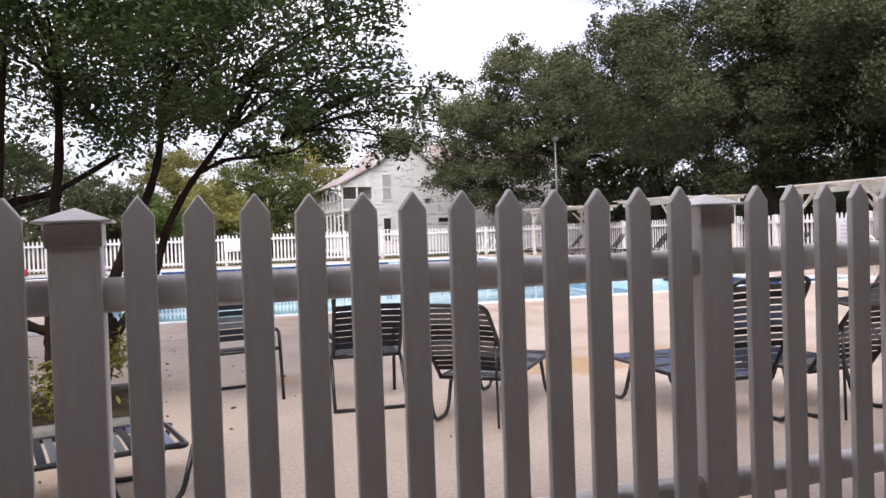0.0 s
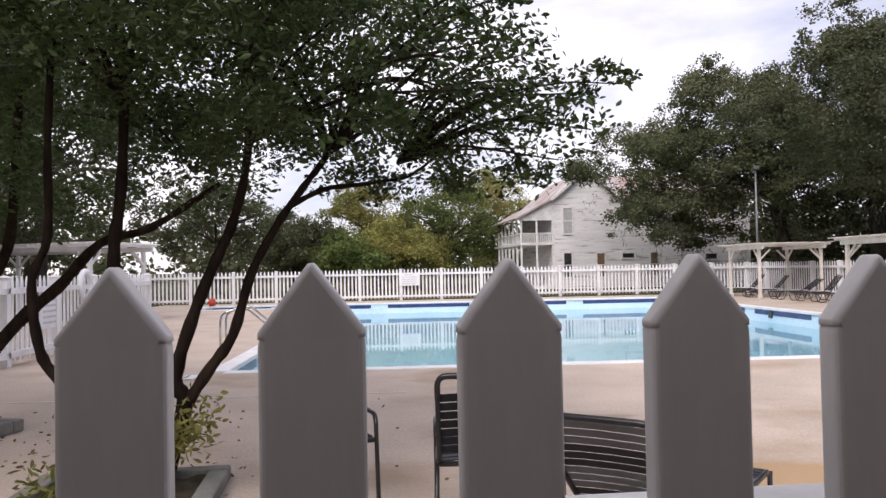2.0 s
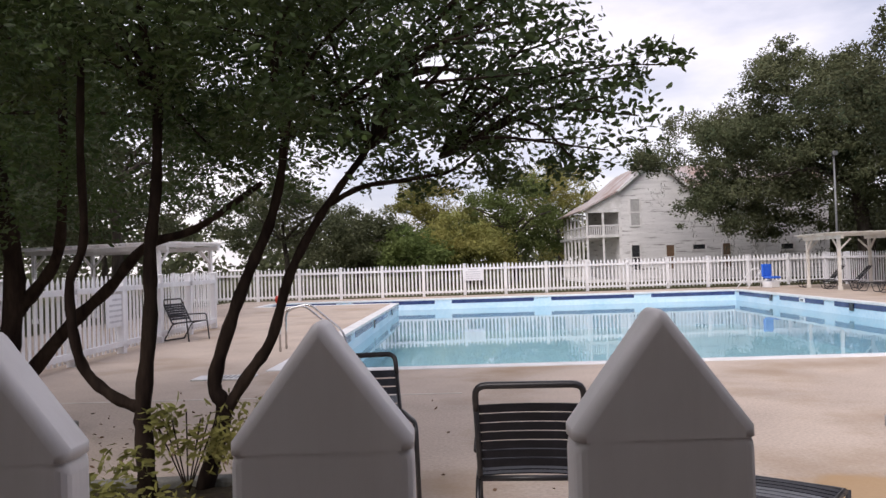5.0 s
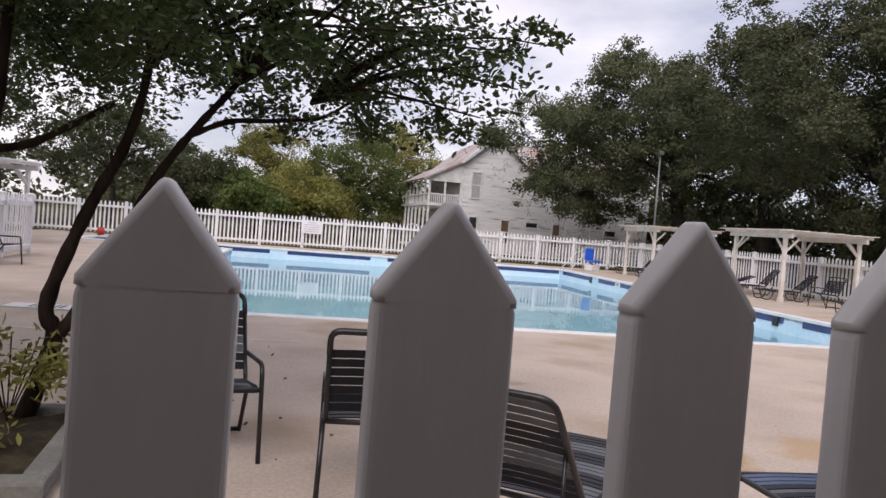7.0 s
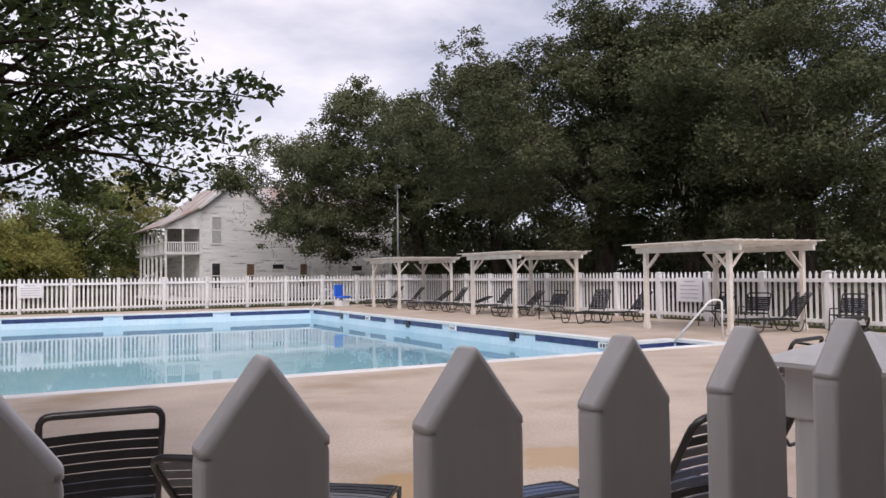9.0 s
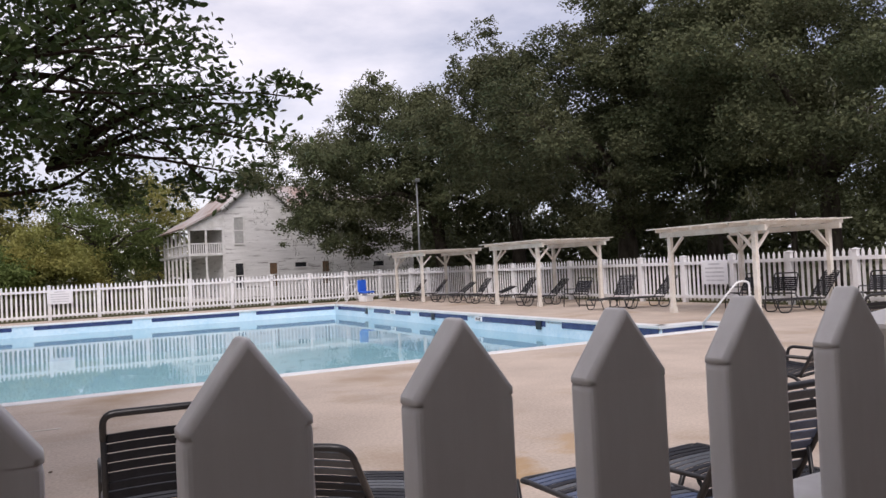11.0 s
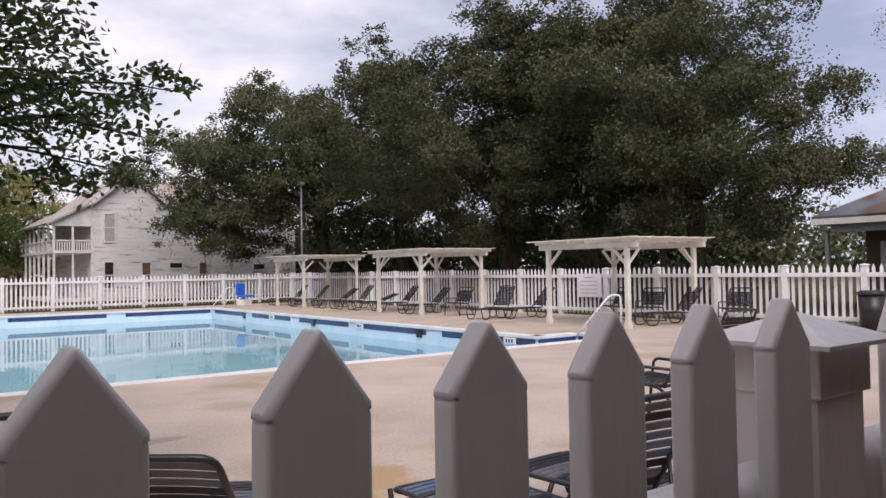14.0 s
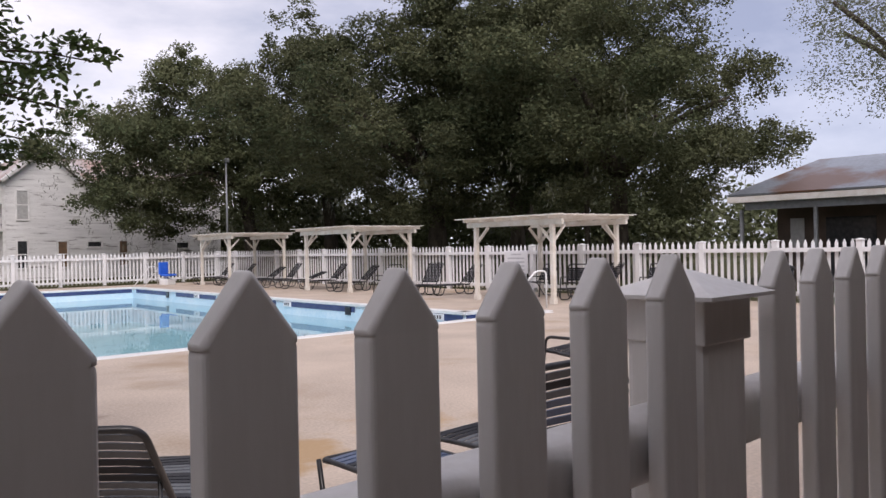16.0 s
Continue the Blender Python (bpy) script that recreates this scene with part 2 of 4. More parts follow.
l.new(w_tr.outputs["BSDF"], w_mx.inputs[1])
l.new(w_gl.outputs["BSDF"], w_mx.inputs[2])
l.new(w_mx.outputs["Shader"], n["Material Output"].inputs["Surface"])


# ---- building blocks ----
def mesh_of(bm, name, mat, smooth=False):
    me = bpy.data.meshes.new(name)
    if any(len(e.link_faces) == 2 and e.calc_face_angle(0) > 0.01 for e in bm.edges):
        bmesh.ops.recalc_face_normals(bm, faces=bm.faces)
    bm.to_mesh(me)
    bm.free()
    me.materials.append(mat)
    if smooth:
        me.polygons.foreach_set("use_smooth", [True] * len(me.polygons))
    return me


def part(name, bm, mat, parent=None, label="", smooth=False, at=None):
    """Links a bmesh, or a mesh that is shared, as one object under its thing."""
    me = bm if isinstance(bm, bpy.types.Mesh) else mesh_of(bm, name, mat, smooth)
    ob = new(name, me)
    if parent is not None:
        ob.parent = parent
    if at is not None:
        ob.matrix_basis = at
    if label:
        ob["label"] = label
    return ob


def thing(name, m, label, category, group="", kind=""):
    ob = new(name)
    ob.empty_display_size = 0.1
    ob.matrix_basis = m
    return tagged(ob, label, category, group, kind)


def box(bm, x0, y0, z0, x1, y1, z1, bevel=0.0, m=None):
    made = bmesh.ops.create_cube(bm, size=1.0)
    mat = Matrix.Translation(((x0 + x1) / 2, (y0 + y1) / 2, (z0 + z1) / 2)) @ Matrix.Diagonal((x1 - x0, y1 - y0, z1 - z0, 1))
    bmesh.ops.transform(bm, matrix=mat, verts=made["verts"])
    if bevel:
        edges = list({e for v in made["verts"] for e in v.link_edges})
        res = bmesh.ops.bevel(bm, geom=edges, offset=bevel, segments=2, affect="EDGES", profile=0.5)
        if m is not None:
            bmesh.ops.transform(bm, matrix=m, verts=res["verts"])
    elif m is not None:
        bmesh.ops.transform(bm, matrix=m, verts=made["verts"])
    return bm


def round_bar(x0, y0, z0, x1, y1, z1, r):
    """A long bar with well rounded edges."""
    bm = bmesh.new()
    box(bm, x0, y0, z0, x1, y1, z1)
    bmesh.ops.bevel(bm, geom=[e for e in bm.edges if abs(e.verts[0].co.x - e.verts[1].co.x) > 0.01], offset=r, segments=5, affect="EDGES", profile=0.5)
    for f in bm.faces:
        f.smooth = abs(f.normal.x) < 0.5
    return bm


def boxed(*a, bevel=0.0, m=None):
    return box(bmesh.new(), *a, bevel=bevel, m=m)


def tube(bm, pts, radii, n=8, closed=False):
    """A round bar swept along points."""
    pts = [Vector(p) for p in pts]
    if not hasattr(radii, "__len__"):
        radii = [radii] * len(pts)
    rings, side = [], None
    for i, p in enumerate(pts):
        a, b = pts[max(i - 1, 0)], pts[min(i + 1, len(pts) - 1)]
        d = (b - a).normalized()
        if side is None:
            side = d.orthogonal().normalized()
        side = (side - d * side.dot(d)).normalized()
        up = d.cross(side)
        rings.append([bm.verts.new(p + (side * math.cos(2 * math.pi * k / n) + up * math.sin(2 * math.pi * k / n)) * radii[i]) for k in range(n)])
    for r, s in zip(rings, rings[1:]):
        for k in range(n):
            bm.faces.new((r[k], r[(k + 1) % n], s[(k + 1) % n], s[k]))
    bm.faces.new(rings[0][::-1])
    bm.faces.new(rings[-1])
    return bm


def rounded(pts, r=0.06, steps=4):
    """A line of points with its corners rounded."""
    pts = [Vector(p) for p in pts]
    out = [pts[0]]
    for a, p, b in zip(pts, pts[1:], pts[2:]):
        u, v = (a - p), (b - p)
        q = min(r, u.length * 0.45, v.length * 0.45)
        s, e = p + u.normalized() * q, p + v.normalized() * q
        for k in range(steps + 1):
            t = k / steps
            out.append(s * (1 - t) ** 2 + p * 2 * t * (1 - t) + e * t * t)
    return out + [pts[-1]]


def smooth_line(pts, steps=4):
    """A Catmull-Rom line through points."""
    p = [Vector(q) for q in pts]
    p = [p[0] * 2 - p[1]] + p + [p[-1] * 2 - p[-2]]
    out = []
    for i in range(1, len(p) - 2):
        for k in range(steps):
            t = k / steps
            a, b, c, d = p[i - 1], p[i], p[i + 1], p[i + 2]
            out.append(0.5 * (2 * b + (c - a) * t + (2 * a - 5 * b + 4 * c - d) * t * t + (3 * b - a - 3 * c + d) * t ** 3))
    return out + [p[-2]]


def limb(bm, pts, r0, r1, n=8):
    line = smooth_line(pts)
    k = len(line) - 1
    return tube(bm, line, [(r0 + (r1 - r0) * i / k) * (1 + 0.12 * math.sin(i * 2.3)) for i in range(k + 1)], n)


rng = np.random.default_rng(7)


def leaf_mesh(name, centres, size, mat, aspect=0.45, spread=0.35, down=0.0, plain=False):
    """Many small folded leaves, one at each centre."""
    c = np.asarray(centres, float)
    k = len(c)
    d = rng.normal(size=(k, 3))
    d[:, 2] = d[:, 2] * 0.6 - down
    d /= np.linalg.norm(d, axis=1)[:, None]
    s = np.cross(d, rng.normal(size=(k, 3)))
    s /= np.linalg.norm(s, axis=1)[:, None]
    u = np.cross(d, s)
    ln = size * rng.uniform(0.7, 1.3, k)[:, None]
    wd = ln * aspect * 0.5
    v = np.empty((k, 6, 3))
    v[:, 0] = c
    v[:, 1] = c + d * ln * 0.45 + s * wd + u * wd * spread
    v[:, 2] = c + d * ln
    v[:, 3] = c + d * ln * 0.45 - s * wd + u * wd * spread
    v[:, 4] = c + d * ln * 0.8 + s * wd * 0.7 + u * wd * spread * 0.7
    v[:, 5] = c + d * ln * 0.8 - s * wd * 0.7 + u * wd * spread * 0.7
    if plain:
        v = v[:, :4].copy()
        v[:, 1] += d * ln * 0.1
        v[:, 3] += d * ln * 0.1
    q = v.shape[1]
    base = (np.arange(k) * q)[:, None]
    f = base + np.array([0, 1, 2, 3]) if plain else np.concatenate([base + np.array([0, 1, 4, 2]), base + np.array([0, 2, 5, 3])], axis=1).reshape(-1, 4)
    me = bpy.data.meshes.new(name)
    me.vertices.add(k * q)
    me.vertices.foreach_set("co", v.reshape(-1))
    me.loops.add(len(f) * 4)
    me.loops.foreach_set("vertex_index", f.reshape(-1).astype(np.int32))
    me.polygons.add(len(f))
    me.polygons.foreach_set("loop_start", np.arange(len(f), dtype=np.int32) * 4)
    me.update(calc_edges=True)
    me.materials.append(mat)
    return me


def clumps(centres, radius, per, squash=0.75):
    """Leaf places in loose clumps round centres, denser near each clump's skin."""
    c = np.repeat(np.asarray(centres, float), per, axis=0)
    d = rng.normal(size=c.shape)
    d /= np.linalg.norm(d, axis=1)[:, None]
    r = radius * rng.uniform(0.15, 1.0, len(c)) ** 0.6 * np.repeat(rng.uniform(0.55, 1.3, len(centres)), per)
    d[:, 2] *= squash
    return c + d * r[:, None]


# ---- ground, deck and pool, turned a little against the street fence ----
PLAN = pose(-2.18, 11.4, 0, 0, 0, -2.3)
POOL = [(0, 0, 14.45, 22.8), (14.45, 0, 15.7, 1.3), (-5.6, 19.9, 0, 22.8)]
WATER, BED = -0.46, -1.5


def in_pool(x, y):
    return any(a < x < c and b < y < d for a, b, c, d in POOL)


def sheet(xs, ys, z, skip):
    bm = bmesh.new()
    grid = {}
    for i, x in enumerate(xs):
        for j, y in enumerate(ys):
            grid[i, j] = bm.verts.new((x, y, z))
    for i in range(len(xs) - 1):
        for j in range(len(ys) - 1):
            if not skip((xs[i] + xs[i + 1]) / 2, (ys[j] + ys[j + 1]) / 2):
                bm.faces.new((grid[i, j], grid[i + 1, j], grid[i + 1, j + 1], grid[i, j + 1]))
    for v in [v for v in bm.verts if not v.link_faces]:
        bm.verts.remove(v)
    return bm


ground = part("ground", sheet([-2500, -5.6, 0, 14.45, 15.7, 2500], [-2500, 0, 1.3, 19.9, 22.8, 2500], -0.03, in_pool), M_GRASS)
ground.matrix_basis = PLAN
tagged(ground, "dry patchy grass round the pool yard", "ground", kind="structure")
deck_bm = sheet([-8.5, -5.6, 0, 14.45, 15.7, 21.0], [-16.5, 0, 1.3, 19.9, 22.8, 25.6], 0.0, in_pool)
edge = [e for e in deck_bm.edges if e.is_boundary]
ext = bmesh.ops.extrude_edge_only(deck_bm, edges=edge)
for v in [g for g in ext["geom"] if isinstance(g, bmesh.types.BMVert)]:
    v.co.z = -0.12
deck = part("pavement", deck_bm, M_DECK)
deck.matrix_basis = PLAN
tagged(deck, "buff stained concrete pool deck", "pavement", kind="structure")

# the basin's walls: plaster, with the coping, the tile band and the floor
RIM = [(0, 0), (15.7, 0), (15.7, 1.3), (14.45, 1.3), (14.45, 22.8), (-5.6, 22.8), (-5.6, 19.9), (0, 19.9)]
pool = thing("swimming_pool", PLAN, "half-filled pale blue swimming pool with cobalt tile band", "pool")
bm = bmesh.new()
for (x0, y0), (x1, y1) in zip(RIM, RIM[1:] + RIM[:1]):
    bm.faces.new([bm.verts.new(p) for p in ((x0, y0, -0.05), (x1, y1, -0.05), (x1, y1, BED), (x0, y0, BED))])
part("basin_wall", bm, M_PLASTER, pool)
part("basin_floor", sheet([-5.6, 0, 14.45, 15.7], [0, 1.3, 19.9, 22.8], BED, lambda x, y: not in_pool(x, y)), M_FLOORP, pool)
w_ob = part("water", sheet([-5.6, 0, 14.45, 15.7], [0, 1.3, 19.9, 22.8], WATER, lambda x, y: not in_pool(x, y)), water, pool, "clear still water")
w_ob.visible_shadow = False


def rim_pieces(width, z0, z1, inset, name, mat, label="", gaps=None):
    """Bars along the pool's rim: outwards (coping) or on the wall (tile band)."""
    for i, ((x0, y0), (x1, y1)) in enumerate(zip(RIM, RIM[1:] + RIM[:1])):
        a, b = Vector((x0, y0, 0)), Vector((x1, y1, 0))
        d = (b - a).normalized()
        out = Vector((d.y, -d.x, 0))
        length = (b - a).length
        spans = gaps(length) if gaps else [(0, length)]
        for s, e in spans:
            m = Matrix.Translation(a) @ Matrix(((d.x, out.x, 0, 0), (d.y, out.y, 0, 0), (0, 0, 1, 0), (0, 0, 0, 1)))
            bm = boxed(s, inset, z0, e, inset + width, z1, bevel=0.012 if width > 0.1 else 0.0)
            bmesh.ops.transform(bm, matrix=m, verts=bm.verts)
            part(name, bm, mat, pool, label)


def tile_spans(length):
    out, s = [], 0.05
    while s < length - 0.2:
        e = min(s + 3.6, length - 0.05)
        out.append((s, e))
        s = e + 0.75
    return out


rim_pieces(0.30, -0.06, 0.015, -0.03, "coping", M_COPING, "white concrete coping")
rim_pieces(0.012, -0.22, -0.062, -0.012, "tile_band", M_TILE, "cobalt blue tile band", tile_spans)
# black plates on the wall stand in for shade inside the skimmer mouths
for x, y in ((14.44, 6.0), (14.44, 12.5), (14.44, 18.8)):
    part("skimmer_mouth", boxed(x - 0.03, y - 0.13, -0.30, x - 0.013, y + 0.13, -0.08), M_SHADE_PRINT, pool, "black plate for the shade in a skimmer opening")
for y in (4.5, 11.5, 17.0):
    part("skimmer_mouth", boxed(0.013, y - 0.12, -0.30, 0.03, y + 0.12, -0.08), M_SHADE_PRINT, pool, "black plate for the shade in a skimmer opening")


# ---- fences ----
def picket_mesh(name, w, t, h, tip, z0, mat, bevel=0.006):
    bm = bmesh.new()
    prof = [(-w / 2, z0), (w / 2, z0), (w / 2, h - tip), (0, h), (-w / 2, h - tip)]
    f = bm.faces.new([bm.verts.new((x, -t / 2, z)) for x, z in prof])
    ext = bmesh.ops.extrude_face_region(bm, geom=[f])
    for v in [g for g in ext["geom"] if isinstance(g, bmesh.types.BMVert)]:
        v.co.y = t / 2
    if bevel:
        bmesh.ops.bevel(bm, geom=list(bm.edges), offset=bevel, segments=3, affect="EDGES", profile=0.5)
    for f in bm.faces:
        f.smooth = bool(bevel) and f.calc_area() < 0.0012 and len(f.verts) < 5
    return mesh_of(bm, name, mat)


def post_cap(s):
    bm = bmesh.new()
    box(bm, -s / 2, -s / 2, 0, s / 2, s / 2, 0.006)
    top = [bm.verts.new(p) for p in ((-s / 2, -s / 2, 0.0062), (s / 2, -s / 2, 0.0062), (s / 2, s / 2, 0.0062), (-s / 2, s / 2, 0.0062), (0, 0, 0.045))]
    for k in range(4):
        bm.faces.new((top[k], top[(k + 1) % 4], top[4]))
    return bm


# how far each picket of a near panel was nailed off its mark, in millimetres
OFF_MARK = (0, 0, -1, -6, -6, -5, -9, -7, -5, -1, -1, -2, 2)


def picket_fence(m, length, pitch, per, height, mat, label, detail, rail_z=None, inside=1, caps=True):
    """Posts, two rails and pickets along x from the origin; the pickets stand on the -y side of the rails."""
    f = thing("picket_fence", m, label, "fence", "fences round the pool")
    gap = 0.0065 if detail else 0.0
    panel = pitch * (per + 1) + 2 * gap
    rail_z = (0.32, 1.165) if detail else (0.14, 1.2)
    count = round(length / panel)
    bevel = 0.006 if detail else 0.0
    pm = picket_mesh("picket", 0.089 if detail else 0.078, 0.030 if detail else 0.019, height - 0.010 * detail, 0.088 - 0.030 * detail, 0.06, mat, bevel)
    tipm = None
    if detail:
        tb = bmesh.new()
        face = tb.faces.new([tb.verts.new((x, -0.0152, z)) for x, z in ((-0.0447, height - 0.067), (0.0447, height - 0.067), (0.0447, height - 0.0615), (0, height - 0.001), (-0.0447, height - 0.0615))])
        up = bmesh.ops.extrude_face_region(tb, geom=[face])
        for v in [g for g in up["geom"] if isinstance(g, bmesh.types.BMVert)]:
            v.co.y = 0.0152
        bmesh.ops.bevel(tb, geom=[e for e in tb.edges if max(v.co.z for v in e.verts) > height - 0.05 or abs(e.verts[0].co.y - e.verts[1].co.y) < 1e-5 and abs(e.verts[0].co.z - e.verts[1].co.z) > 0.001], offset=0.006, segments=3, affect="EDGES", profile=0.5, clamp_overlap=True)
        for fc in tb.faces:
            fc.smooth = fc.calc_area() < 0.0012 and len(fc.verts) < 5
        tipm = mesh_of(tb, "picket_point", mat)
    top = height - (0.075 if detail else 0.03)
    bm = boxed(-0.07, -0.07, 0, 0.07, 0.07, top, bevel=0.014 if detail else 0)
    if detail:
        box(bm, -0.0745, -0.0745, top - 0.07, 0.0745, 0.0745, top - 0.002, bevel=0.003)
    po = mesh_of(bm, "post", mat)
    cp = mesh_of(post_cap(0.205), "cap", mat)
    rm = mesh_of(round_bar(0.0, -0.045, 0, panel, 0.045, 0.10, 0.028) if detail else boxed(0.0, -0.045, 0, panel, 0.045, 0.10), "rail", mat)
    for i in range(count + 1):
        p = part("post", po, mat, f, at=pose(i * panel, 0.075 if detail else 0.04 * inside, 0))
        if caps:
            part("cap", cp, mat, p, at=pose(0, 0, top))
        if i == count:
            break
        for z in rail_z:
            part("rail", rm, mat, f, at=pose(i * panel, 0.065 * inside, z))
        for k in range(1, per + 1):
            j = (i * 131 + k * 37) % 17 / 17 - 0.5
            pk = part("picket", pm, mat, f, at=pose(i * panel + gap + k * pitch + (OFF_MARK[k] / 1000 if detail else 0), 0, 0.004 * j, 0.1 * j, 0.08 * j, 0))
            if tipm:
                part("picket_point", tipm, mat, pk)
    return f


P_NEAR = 0.1648
picket_fence(pose(-1.083 - 2 * 2.1554, 0.009, 0), 10 * 2.1554, P_NEAR, 12, 1.5, M_PAINT, "white-painted wooden picket fence with capped square posts", True)
picket_fence(pose(-12.16, 36.75, 0, 0, 0, 1.4), 31.33, 0.178, 10, 1.5, M_PAINT_FAR, "long white picket fence behind the pool", False, inside=-1)
picket_fence(pose(19.1, 37.4, 0, 0, 0, -90), 41, 0.178, 10, 1.5, M_PAINT_FAR, "white picket fence beside the pergolas", False, inside=-1)
picket_fence(pose(-6.08, 8.85, 0, 0, 0, 89.2), 12.0, 0.1825, 10, 1.5, M_PAINT_FAR, "white picket fence behind the tree in the planter", False, inside=-1)
picket_fence(pose(-13.6, 6.52, 0, 0, 0, 16.8), 7.85, 0.178, 10, 1.5, M_PAINT_FAR, "white picket fence running off beside the planter", False, inside=-1)


# ---- seating ----
def straps(parent, a, b, width, count, mats, name="strap", sag=0.012, thick=0.006, broad=0.043):
    """Vinyl straps across a frame from line point a to b (y, z), each its own piece."""
    a, b = Vector((0, *a)), Vector((0, *b))
    d = (b - a).normalized()
    nrm = Vector((1, 0, 0)).cross(d)
    meshes = []
    for mat in mats:
        bm = bmesh.new()
        xs = [-width / 2, -width / 4, 0, width / 4, width / 2]
        rows = []
        for x in xs:
            q = -sag * (1 - (2 * x / width) ** 2)
            rows.append([bm.verts.new(Vector((x, 0, 0)) + d * s * broad / 2 + nrm * (q + h)) for s, h in ((-1, 0), (1, 0), (1, thick), (-1, thick))])
        for r, s in zip(rows, rows[1:]):
            for k in range(4):
                bm.faces.new((r[k], r[(k + 1) % 4], s[(k + 1) % 4], s[k]))
        bm.faces.new(rows[0][::-1])
        bm.faces.new(rows[-1])
        meshes.append(mesh_of(bm, name, mat))
    for i in range(count):
        p = a + (b - a) * ((i + 0.5) / count)
        me = meshes[(i * 7 // 3) % len(meshes)]
        part(name, me, None, parent, at=Matrix.Translation(p))


def armchair(m, mats, label):
    """A low strapped patio chair that faces +y."""
    c = thing("patio_chair", m, label, "chair", "chairs by the pool")
    w = 0.295
    bm = bmesh.new()
    for s in (-1, 1):
        tube(bm, rounded([(s * w, 0.26, 0.43), (s * w, -0.20, 0.39), (s * w, -0.43, 0.80)], 0.05), 0.016)
    tube(bm, rounded([(-w, -0.425, 0.79), (-w, -0.48, 0.92), (w, -0.48, 0.92), (w, -0.425, 0.79)], 0.11), 0.018)
    tube(bm, [(-w, 0.26, 0.43), (w, 0.26, 0.43)], 0.016)
    tube(bm, [(-w, -0.20, 0.39), (w, -0.20, 0.39)], 0.016)
    part("frame", bm, M_FRAME, c, "black tubular frame", True)
    for s in (-1, 1):
        bm = bmesh.new()
        tube(bm, rounded([(s * 0.31, -0.29, 0.56), (s * 0.325, 0.22, 0.58), (s * 0.325, 0.29, 0.0)], 0.07), 0.016)
        part("arm", bm, M_FRAME, c, smooth=True)
        bm = bmesh.new()
        tube(bm, rounded([(s * 0.31, 0.10, 0.415), (s * 0.31, -0.18, 0.38), (s * 0.315, -0.44, 0.0)], 0.08), 0.016)
        part("leg", bm, M_FRAME, c, smooth=True)
    part("foot_bar", tube(bmesh.new(), [(-0.315, -0.44, 0.014), (0.315, -0.44, 0.014)], 0.016), M_FRAME, c, smooth=True)
    straps(c, (0.24, 0.435), (-0.18, 0.40), 0.60, 7, mats, "seat_strap")
    straps(c, (-0.23, 0.455), (-0.43, 0.82), 0.60, 7, mats, "back_strap", broad=0.049)
    return c


BED_Z = 0.31


def lounger(m, mats, label, lift=50, group="loungers by the pool"):
    """A strapped chaise: foot end at +y, the back rest raised by lift degrees at -y."""
    c = thing("sun_lounger", m, label, "lounger", group)
    w = 0.29
    bm = bmesh.new()
    for s in (-1, 1):
        tube(bm, [(s * w, -0.25, BED_Z), (s * w, 0.98, BED_Z)], 0.0155)
    tube(bm, rounded([(-w, 0.9, BED_Z), (-w, 1.02, BED_Z - 0.01), (w, 1.02, BED_Z - 0.01), (w, 0.9, BED_Z)], 0.06), 0.0155)
    tube(bm, [(-w, -0.25, BED_Z), (w, -0.25, BED_Z)], 0.0155)
    part("frame", bm, M_FRAME, c, "black tubular frame", True)
    ca, sa = math.cos(radians(lift)), math.sin(radians(lift))
    top = (-0.25 - 0.78 * ca, BED_Z + 0.01 + 0.78 * sa)
    bm = bmesh.new()
    tube(bm, rounded([(-w, -0.25, BED_Z + 0.01), (-w, *top), (w, *top), (w, -0.25, BED_Z + 0.01)], 0.08), 0.0155)
    part("back_frame", bm, M_FRAME, c, smooth=True)
    for y in (0.75, -BED_Z - 0.01):
        for s in (-1, 1):
            bm = tube(bmesh.new(), rounded([(s * w, y - 0.16, BED_Z - 0.01), (s * (w + 0.01), y - 0.05, 0.014), (s * (w + 0.01), y + 0.22, 0.014), (s * w, y + 0.30, BED_Z - 0.01)], 0.09), 0.0155)
            part("leg", bm, M_FRAME, c, smooth=True)
    if lift > 5:
        for s in (-1, 1):
            bm = tube(bmesh.new(), [(s * (w - 0.02), -0.25 - 0.42 * ca, BED_Z + 0.01 + 0.42 * sa), (s * (w - 0.02), -0.52, 0.03)], 0.010)
            part("prop", bm, M_FRAME, c, smooth=True)
    straps(c, (0.97, BED_Z + 0.005), (-0.22, BED_Z + 0.005), 0.59, 20, mats, "bed_strap")
    straps(c, (-0.25 - 0.06 * ca, BED_Z + 0.015 + 0.06 * sa), (-0.25 - 0.74 * ca, BED_Z + 0.015 + 0.74 * sa), 0.59, 12, mats, "back_strap")
    return c


DARK = [M_STRAP]
GREYS = [M_STRAP, M_STRAP_GREY]
MIXED = [M_STRAP, M_STRAP_GREY, M_STRAP]
BLUE = [M_STRAP_BLUE, M_STRAP_GREY, M_STRAP_BLUE, M_STRAP]
armchair(pose(-0.34, 4.48, 0, 0, 0, 190) @ Matrix.Diagonal((0.9, 1.0, 1.0, 1)), MIXED, "black strapped patio chair turned to the fence")
armchair(pose(0.62, 3.93, 0, 0, 0, -6) @ Matrix.Diagonal((0.9, 1.0, 1.0, 1)), DARK, "black strapped patio chair facing the pool")
lounger(pose(1.33, 3.0, 0, 0, 0, -40) @ Matrix.Diagonal((0.92, 1.0, 1.0, 1)), GREYS, "black strapped lounger with raised back near the fence", 46, "loungers by the fence")
lounger(pose(2.70, 2.18, 0, 0, 0, -2), BLUE, "faded blue strapped lounger with raised back", 60, "loungers by the fence")
